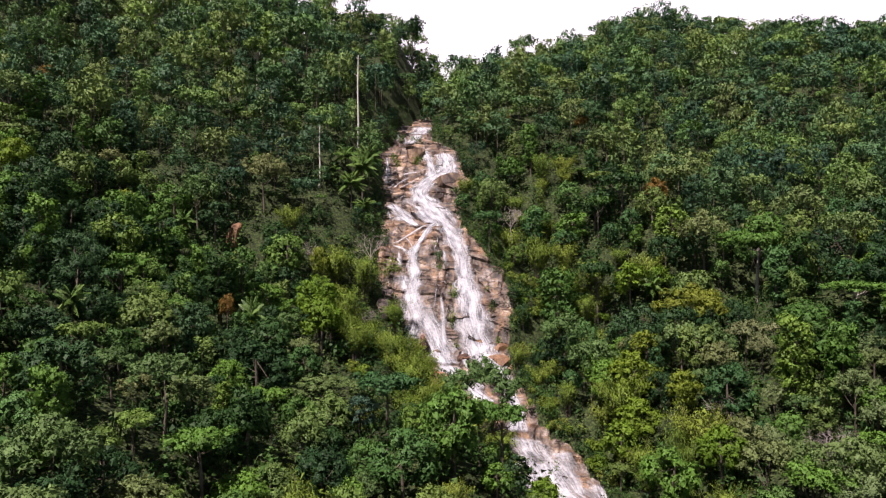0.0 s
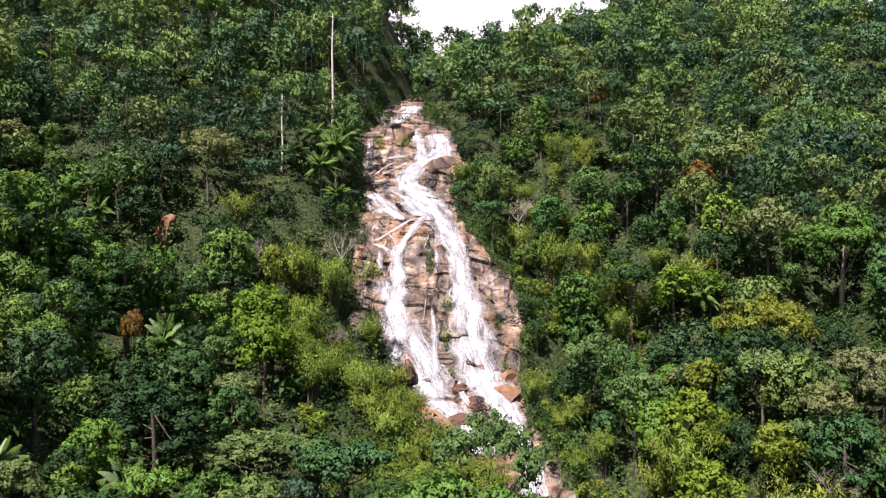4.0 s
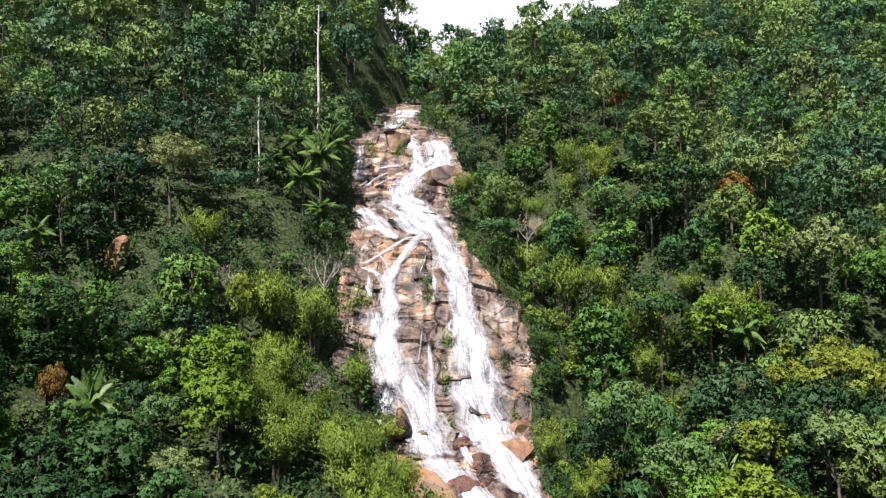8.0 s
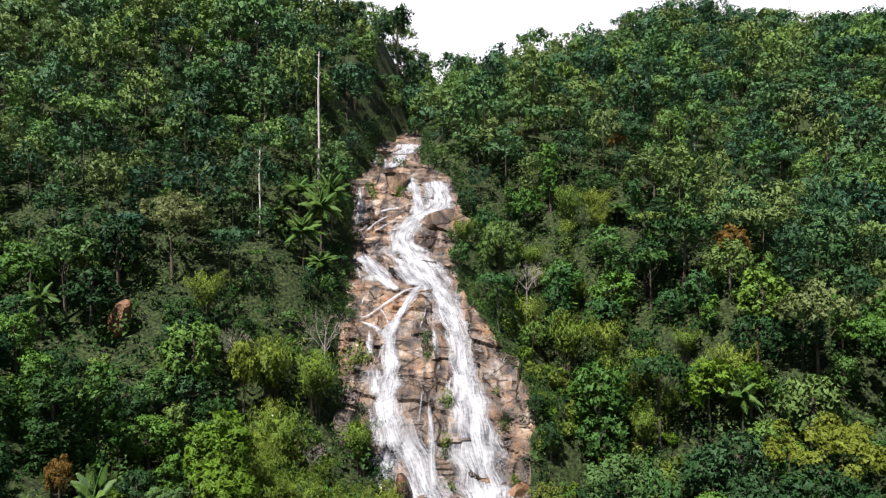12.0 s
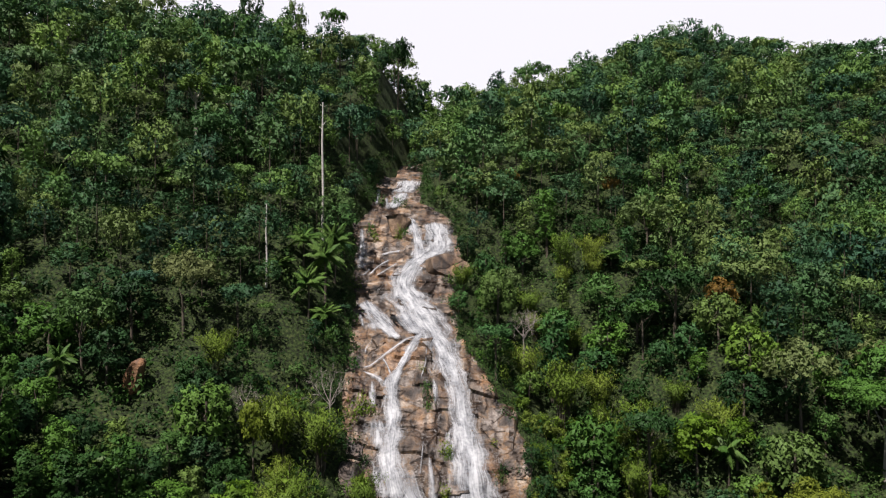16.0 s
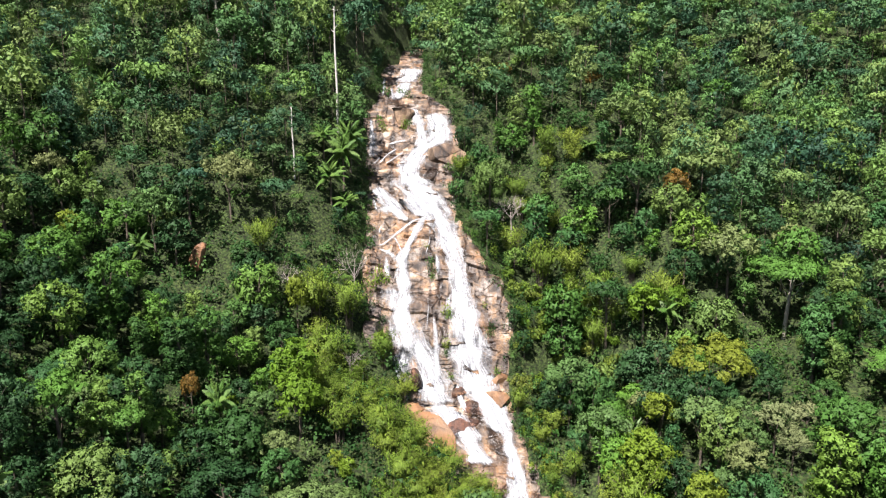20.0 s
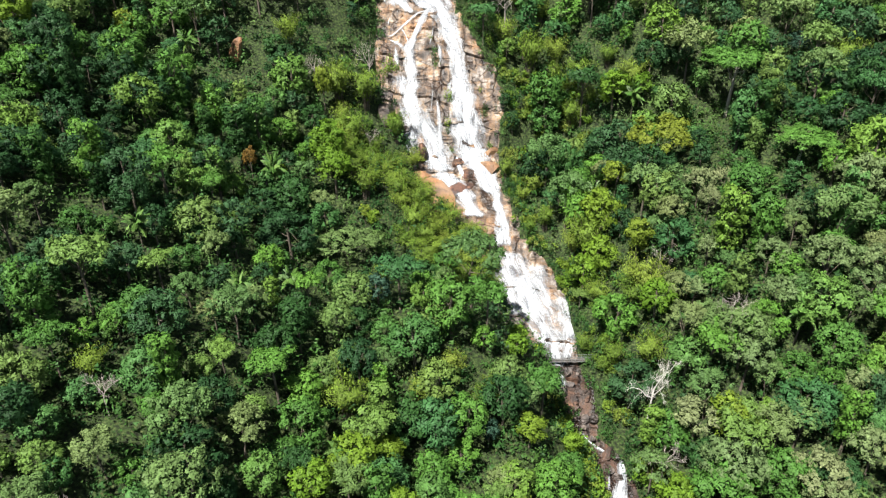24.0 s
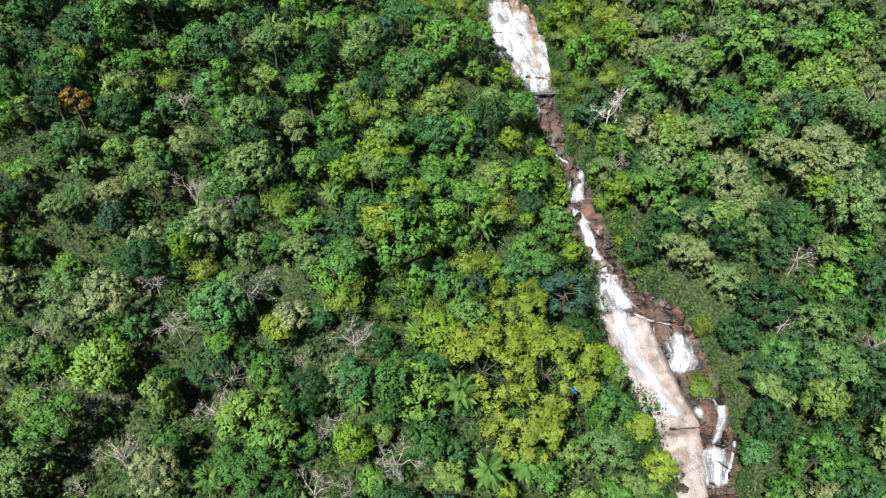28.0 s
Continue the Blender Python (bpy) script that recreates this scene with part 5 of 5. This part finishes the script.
FAR_STYLES = [("dome", 4.4, 11), ("round", 4.0, 10.5), ("flat", 5.0, 12), ("column", 3.2, 13), ("airy", 4.4, 12), ("dome", 4.8, 11.5), ("round", 4.6, 12)]
far_protos = []
for k, (style, r, h) in enumerate(FAR_STYLES):
    rng = np.random.default_rng(900 + k)
    tv, tf = tube([(0, 0, -2), (0, 0, h * 0.7)], [0.13, 0.07], 4)
    far_protos.append([(*crown_arrays(rng, style, r, h, n, leaf)[0], tv, tf) for n, leaf in ((1030, 0.36), (640, 0.48))])
for side, spots in far_trees.items():
    vs, fs, ns, ts, base, bvs, bfs, bbase = [], [], [], [], 0, [], [], 0
    for x, y, size in spots:
        v, f, nor, tv, tf = far_protos[int(forest_rng.integers(len(far_protos)))][0 if 0 < y < 262 else 1]
        a = forest_rng.uniform(0, 6.283)
        turn = np.array([[math.cos(a), -math.sin(a), 0], [math.sin(a), math.cos(a), 0], [0, 0, forest_rng.uniform(0.85, 1.25)]]) * size
        at = np.array([x, y, float(ground(x, y))])
        vs.append(v @ turn.T + at)
        fs.append(f + base)
        ns.append(unit(nor @ turn.T))
        base += len(v)
        ts.append(np.full(len(v), forest_rng.uniform()))
        bvs.append(tv @ turn.T + at)
        bfs.append(tf + bbase)
        bbase += len(tv)
    wood = tagged(new("woodland", mesh_tris("woodland", np.concatenate(vs), np.concatenate(fs), leaf_upland_haze, np.concatenate(ts), np.concatenate(ns))), "unbroken green rainforest canopy on the far hillside", "woodland", kind="stuff")
    part("trunk", mesh_tris("trunk", np.concatenate(bvs), np.concatenate(bfs), bark), wood)

# understorey: low bushes and creepers that close the floor
bush_protos = []
for k in range(6):
    rng = np.random.default_rng(1300 + k)
    cs = np.array([(rng.normal() * 1.0, rng.normal() * 1.0, rng.uniform(0.6, 3.0)) for c in range(4)])
    hull = []
    n = 26
    way = unit(rng.normal(size=(n, 3)))
    hull.append(leaf_tris(rng, cs[rng.integers(4, size=n)] + way * rng.uniform(0.2, 1.0, (n, 1)), unit(way + np.array([0, -0.2, 0.3])), 0.7, 0.5))
    n = 72
    way = unit(rng.normal(size=(n, 3)) + np.array([0, -0.3, 0.6]))
    pos = cs[rng.integers(4, size=n)] + way * rng.uniform(1.1, 1.8, (n, 1))
    hull.append(leaf_tris(rng, pos, unit(way + rng.normal(size=(n, 3)) * 0.5), 0.42, 0.26))
    bush_protos.append(join(hull))
vs, fs, ts, base = [], [], [], 0
for y0 in np.arange(-82, 270, 4.6):
    reach = max(0.62 * (y0 + 14) + 10, 90 + 0.25 * max(y0, 0))
    for x0 in np.arange(-reach, reach, 4.8):
        x, y = x0 + forest_rng.uniform(-2.2, 2.2), y0 + forest_rng.uniform(-2.2, 2.2)
        xl, xr = banks(y)
        d = max(xl - x, x - xr)
        # no bushes on the lower right bank, so the near-black floor shows as shade
        if d < 0.3 and y < 303 or y < 58 and 0 < x - xr < 9:
            continue
        v, f = bush_protos[int(forest_rng.integers(6))]
        a, size = forest_rng.uniform(0, 6.283), forest_rng.uniform(0.9, 1.75) * (0.6 if d < 3 else 1.0)
        turn = np.array([[math.cos(a), -math.sin(a), 0], [math.sin(a), math.cos(a), 0], [0, 0, 1]]) * size
        vs.append(v @ turn.T + np.array([x, y, float(ground(x, y))]))
        fs.append(f + base)
        base += len(v)
        ts.append(np.full(len(v), forest_rng.uniform()))
for y0 in np.arange(-76, 303, 1.7):
    for sgn in (-1, 1):
        for d in (0.4, 2.6):
            if sgn > 0 and y0 < 58 and d > 1:
                continue
            y = y0 + forest_rng.uniform(-0.8, 0.8)
            x = banks(y)[0 if sgn < 0 else 1] + sgn * (d + forest_rng.uniform(-0.6, 1.2))
            v, f = bush_protos[int(forest_rng.integers(6))]
            a, size = forest_rng.uniform(0, 6.283), forest_rng.uniform(0.45, 0.9)
            turn = np.array([[math.cos(a), -math.sin(a), 0], [math.sin(a), math.cos(a), 0], [0, 0, 1]]) * size
            vs.append(v @ turn.T + np.array([x, y, float(ground(x, y))]))
            fs.append(f + base)
            base += len(v)
            ts.append(np.full(len(v), forest_rng.uniform()))
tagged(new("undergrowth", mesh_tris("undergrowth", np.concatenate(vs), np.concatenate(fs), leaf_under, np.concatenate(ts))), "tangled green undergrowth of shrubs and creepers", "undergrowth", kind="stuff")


# ---- loose rock ----
def boulder_mesh(seed, mat, level=4):
    """A block of granite with broken flat faces and worn edges, about one metre across each half axis."""
    rng = np.random.default_rng(4000 + seed)
    planes = [Vector(n).normalized() for n in rng.normal(size=(11, 3))]
    cuts = rng.uniform(0.42, 0.8, 11)
    bm = bmesh.new()
    bmesh.ops.create_icosphere(bm, subdivisions=level, radius=1.3)
    off = Vector((seed * 3.1, seed * 1.7, seed * 0.9))
    for v in bm.verts:
        p = v.co.copy()
        for n, cut in zip(planes, cuts):
            over = p.dot(n) - cut
            if over > 0:
                p -= n * over
        v.co = p * (1.15 + 0.04 * noise.fractal(p * 2.4 + off, 1.0, 2.0, 4))
    for f in bm.faces:
        f.smooth = True
    me = bpy.data.meshes.new("boulder")
    bm.to_mesh(me)
    bm.free()
    me.set_sharp_from_angle(angle=radians(28))
    me.materials.append(mat)
    return me


BOULDERS = {m.name: [boulder_mesh(k + j * 5, m) for k in range(4)] for j, m in enumerate((granite, granite_tan, granite_red, granite_ochre, granite_grey, granite_pale, granite_brown))}
rock_rng = np.random.default_rng(5)


def boulder(x, y, half, mat=granite, turn=0.0, label="", sink=0.35, name="boulder", variant=None):
    """A boulder on the bed, laid along its slope."""
    group = BOULDERS[mat.name]
    me = group[int(rock_rng.integers(len(group))) if variant is None else variant]
    at = bed_point(x, y)
    slope = math.atan2(float(bed_z(y + 3) - bed_z(y - 3)), 6)
    ob = tagged(new(name, me), label or "weathered granite boulder in the stream bed", "boulder", "boulders of the stream")
    tilt = Matrix.Rotation(slope, 4, "X")
    ob.matrix_basis = Matrix.Translation(at) @ tilt @ Matrix.Rotation(radians(turn), 4, "Z") @ Matrix.Translation((0, 0, half[2] * (1 - 2 * sink))) @ Matrix.Diagonal((*half, 1))
    return ob


boulder(-4.6, 182.5, (2.4, 2.2, 2.6), granite_red, 10, "rust-red wet boulder standing in foam below the falls")
boulder(6.6, 181.0, (2.2, 1.8, 1.6), granite_red, 30, "rust-red wet boulder at the foot of the falls", sink=0.5)
boulder(8.8, 177.0, (3.6, 2.6, 1.5), granite_red, 0, sink=0.6)
boulder(7.0, 172.5, (3.4, 3.2, 1.5), granite_red, 40, sink=0.62)
boulder(2.0, 241.5, (5.2, 3.6, 2.2), granite_tan, 8, sink=0.12, label= "broad tan granite slab jutting from the upper falls")
boulder(4.2, 244.5, (3.0, 2.2, 1.2), granite_ochre, 20)
boulder(-10.5, 255.5, (4.4, 3.4, 2.8), granite_tan, 0, sink=0.2, label= "square tan granite block between the upper cascades")
boulder(-16.0, 190.0, (2.6, 3.6, 1.8), granite_grey, 15, "dark grey angular boulder beside the falls")
boulder(-15.0, 194.5, (2.4, 2.6, 1.6), granite_grey, 60, sink=0.6)
boulder(-14.5, 187.0, (2.0, 1.6, 1.4), granite_grey, 100)
boulder(14.8, 200.0, (3.7, 5.6, 0.9), granite, 12, "smooth pinkish granite slab beside the falls", sink=0.62)
boulder(15.5, 192.0, (2.2, 2.6, 1.4), granite, 50, sink=0.6)
boulder(16.0, 184.0, (2.4, 2.0, 1.5), granite_ochre, 25, sink=0.6)
boulder(14.6, 178.5, (2.6, 2.6, 1.5), granite_ochre, 70, sink=0.6)
boulder(-0.8, 168.5, (5.2, 6.6, 1.5), granite_ochre, 12, "large smooth ochre rock below the falls")
boulder(-5.0, 177.0, (2.6, 2.2, 1.2), granite_ochre, 50, sink=0.6)
boulder(-11.0, 208.5, (2.0, 1.7, 1.1), granite, 0, sink=0.6)
boulder(-3.0, 208.0, (3.0, 2.0, 1.0), granite, 20, sink=0.6)
boulder(1.8, 207.2, (1.5, 1.8, 1.0), granite, 45, sink=0.6)
boulder(-12.6, 217.5, (1.7, 2.0, 0.8), granite, 0, sink=0.6)
for k in range(46):
    y = float(rock_rng.uniform(16, 119))
    xl, xr = banks(y)
    side = rock_rng.uniform() < 0.5
    x = float(xl + rock_rng.uniform(0, 2.5) if side else xr - rock_rng.uniform(0, 2.5))
    s = float(rock_rng.uniform(0.5, 1.6))
    boulder(x, y, (s * 1.2, s, s * 0.75), (granite_brown, granite_brown, granite_grey)[int(rock_rng.integers(3))], float(rock_rng.uniform(0, 360)))


for k in range(44):
    y = float(rock_rng.uniform(62, 120))
    xl, xr = banks(y)
    s = float(rock_rng.uniform(0.35, 1.1))
    boulder(float(xl + (xr - xl) * rock_rng.uniform(0.05, 0.95)), y, (s * 1.3, s, s * 0.8), (granite_brown, granite_grey)[int(rock_rng.integers(2))], float(rock_rng.uniform(0, 360)), sink=0.3)


outcrop = tagged(new("rock_outcrop", BOULDERS["granite_ochre"][1]), "bare ochre rock outcrop among the trees of the slope", "rock outcrop")
outcrop.matrix_basis = Matrix.Translation((-56.6, 188.0, float(ground(-56.6, 188.0)) + 0.8)) @ Matrix.Rotation(0.35, 4, "Y") @ Matrix.Diagonal((1.7, 1.6, 3.6, 1))


def slab(left, right, label, high=2.6):
    """A smooth granite dome between two lines of x, y on the bed."""
    left, right = np.array(left, float), np.array(right, float)
    n, m = 40, 24
    t = np.linspace(0, len(left) - 1, n)
    pts = np.zeros((n, m, 3))
    for i in range(n):
        p = [np.interp(t[i], range(len(left)), left[:, a]) for a in (0, 1)]
        q = [np.interp(t[i], range(len(right)), right[:, a]) for a in (0, 1)]
        for j in range(m):
            u = j / (m - 1)
            x, y = p[0] + (q[0] - p[0]) * u, p[1] + (q[1] - p[1]) * u
            edge = min(1, 6 * min(u, 1 - u, i / (n - 1), 1 - i / (n - 1)))
            step = 0.35 * (noise.noise(Vector((x * 0.18, y * 0.3, 2))) > 0.05)
            pts[i, j] = (x, y, float(bed_z(y)) - 1.2 + (high + 1.0) * math.sqrt(edge) + 0.25 * noise.fractal(Vector((x * 0.2, y * 0.2, 0)), 1, 2, 3) - step * edge)
    return tagged(new("granite_slab", grid_mesh("granite_slab", pts, granite_pale)), label, "rock slab", "granite slabs")


slab([(36.5, 56), (37.5, 49), (39, 42), (42.5, 35), (46, 27.5)], [(48, 55.5), (50.5, 49), (52.5, 43), (54.5, 36), (57, 28.5)], "broad smooth pale granite slab washed by a film of water")
slab([(46.2, 29), (47.5, 21), (48, 13)], [(57.2, 29.5), (56.5, 21), (55, 13)], "pale pinkish granite slab with dark joints", 1.6)



# ---- the footbridge over the stream ----
def box(bm, centre, size, turn=0.0):
    m = Matrix.Translation(centre) @ Matrix.Rotation(turn, 4, "Z") @ Matrix.Diagonal((*size, 1))
    bmesh.ops.create_cube(bm, size=1.0, matrix=m)


def solid(name, boxes, mat, parent, label="", bevel=0.0):
    bm = bmesh.new()
    for b in boxes:
        box(bm, *b)
    if bevel:
        bmesh.ops.bevel(bm, geom=bm.edges[:], offset=bevel, segments=1, affect="EDGES")
    me = bpy.data.meshes.new(name)
    bm.to_mesh(me)
    bm.free()
    me.materials.append(mat)
    return part(name, me, parent, label)


bridge = thing("footbridge", "narrow grey steel footbridge with railings across the stream", "bridge")
BX, BY, BZ, BL = 29.6, 116.6, 50.2, 11.0
for k in range(22):
    solid("deck_board", [((BX - BL / 2 + (k + 0.5) * BL / 22, BY, BZ), (BL / 22 - 0.03, 1.0, 0.05))], weathered, bridge)
for side in (-0.5, 0.5):
    solid("girder", [((BX, BY + side, BZ - 0.12), (BL, 0.08, 0.18))], steel, bridge)
    solid("top_rail", [((BX, BY + side, BZ + 1.1), (BL, 0.08, 0.08))], steel, bridge)
    solid("middle_rail", [((BX, BY + side, BZ + 0.6), (BL, 0.05, 0.05))], steel, bridge)
    for k in range(8):
        solid("post", [((BX - BL / 2 + 0.2 + k * (BL - 0.4) / 7, BY + side, BZ + 0.55), (0.08, 0.08, 1.1))], steel, bridge)

# ---- a shelter under the trees ----
def shelter(x, y, w, turn, mat, label):
    z = float(ground(x, y))
    ob = thing("shelter", label, "shelter", "shelters beside the stream")
    bm = bmesh.new()
    bmesh.ops.create_grid(bm, x_segments=10, y_segments=10, size=0.5)
    for v in bm.verts:
        v.co = Vector((v.co.x * w, v.co.y * w * 0.75, 2.3 - abs(v.co.y) * 1.0 - 0.35 * (1 - 4 * v.co.x ** 2) * abs(v.co.y)))
    bmesh.ops.solidify(bm, geom=bm.faces[:], thickness=0.03)
    me = bpy.data.meshes.new("sheet")
    bm.to_mesh(me)
    bm.free()
    me.materials.append(mat)
    part("sheet", me, ob)
    for sx in (-1, 1):
        for sy in (-1, 1):
            solid("pole", [((sx * w * 0.46, sy * w * 0.34, 0.75), (0.07, 0.07, 2.5))], timber, ob)
    ob.matrix_basis = Matrix.Translation((x, y, z)) @ Matrix.Rotation(radians(turn), 4, "Z")
    return ob


shelter(25.5, 28.0, 2.0, 20, tarp_blue, "small blue tarpaulin shelter under the trees")


# ---- ferns and moss on the rock face ----
fern_meshes = []
for k in range(4):
    rng = np.random.default_rng(1700 + k)
    n = 150
    way = unit(rng.normal(size=(n, 3)) + np.array([0, -0.5, 0.4]))
    pos = rng.normal(size=(n, 3)) * np.array([0.55, 0.3, 0.75]) + way * 0.25
    fern_meshes.append(mesh_tris("fern_clump", *leaf_tris(rng, pos, unit(way + rng.normal(size=(n, 3)) * 0.4), 0.42, 0.2, 0.8), (leaf_mixed, leaf_lime, leaf_bamboo, leaf_under)[k]))


def fern(x, y, size, k=0):
    ob = tagged(new("fern_clump", fern_meshes[k]), "green ferns and moss clinging to the wet rock", "fern", "ferns on the rock face", "stuff")
    ob.matrix_basis = Matrix.Translation(bed_point(x, y, 0.25)) @ Matrix.Rotation(float(rock_rng.uniform(-0.5, 0.5)), 4, "Z") @ Matrix.Diagonal((size, size, size * 1.2, 1))
    return ob


FERNS = [(-1.2, 204.9, 1.1, 0), (-0.9, 203.4, 1.2, 3), (-0.8, 202.0, 1.0, 0), (2.8, 193.7, 1.3, 2), (3.4, 192.8, 1.0, 1),
         (13.7, 190.4, 1.2, 0), (13.1, 189.4, 1.1, 3), (12.5, 195.7, 0.7, 2), (-13.0, 201.2, 1.5, 2), (-14.4, 201.7, 1.7, 1),
         (-15.8, 200.6, 1.6, 2), (-9.7, 252.4, 1.3, 1), (-8.2, 252.8, 1.2, 0), (-16.6, 251.6, 1.4, 2), (-17.6, 253.6, 1.5, 0)]
FERNS += [(-19.3, 233.5, 1.5, 2), (3.6, 184.0, 0.9, 2), (2.6, 188.2, 1.0, 2), (2.4, 187.0, 0.8, 0), (14.6, 184.5, 1.0, 0),
          (-13.1, 192.4, 1.2, 3), (-2.4, 208.2, 0.9, 2), (-11.5, 268.5, 1.4, 0), (-8.9, 266.3, 1.5, 3), (-16.0, 268.0, 1.6, 0),
          (15.5, 207.0, 1.3, 2), (10.5, 212.0, 1.4, 0), (5.5, 226.0, 1.4, 2), (4.5, 236.0, 1.3, 0), (-17.5, 209.0, 1.6, 0),
          (-18.5, 222.0, 1.5, 3)]
for x, y, size, k in FERNS:
    fern(x, y, size, k)


# ---- bright shrubs on the open slope beside the falls ----
shrub_meshes = []
for k in range(3):
    rng = np.random.default_rng(1800 + k)
    n = 420
    cs = rng.normal(size=(7, 3)) * np.array([0.9, 0.9, 0.45]) + np.array([0, 0, 1.1])
    way = unit(rng.normal(size=(n, 3)) + np.array([0, 0, 0.4]))
    pos = cs[rng.integers(7, size=n)] + way * rng.uniform(0.3, 0.9, (n, 1))
    shrub_meshes.append(mesh_tris("shrub", *leaf_tris(rng, pos, unit(way + rng.normal(size=(n, 3)) * 0.5), 0.5, 0.28), (leaf_bamboo, leaf_lime, grass_mat)[k]))
for k in range(175):
    x, y = float(rock_rng.uniform(19, 44)), float(rock_rng.uniform(181, 206))
    if k > 80:
        y = float(rock_rng.uniform(60, 175))
        x = float(banks(y)[1] + rock_rng.uniform(0.8, 5.5))
    if k > 129:
        y = float(rock_rng.uniform(74, 106))
        x = float(banks(y)[0] - rock_rng.uniform(0.6, 5.0))
    if banks(y)[0] - 0.5 < x < banks(y)[1] + 0.5:
        continue
    size = float(rock_rng.uniform(0.7, 1.5))
    ob = tagged(new("shrub", shrub_meshes[k % 3]), "bright yellow-green shrub on the bank of the falls", "shrub", "shrubs on the bank")
    ob.matrix_basis = Matrix.Translation((x, y, float(ground(x, y)) - 0.3)) @ Matrix.Rotation(float(rock_rng.uniform(0, 6.28)), 4, "Z") @ Matrix.Diagonal((size, size, size, 1))
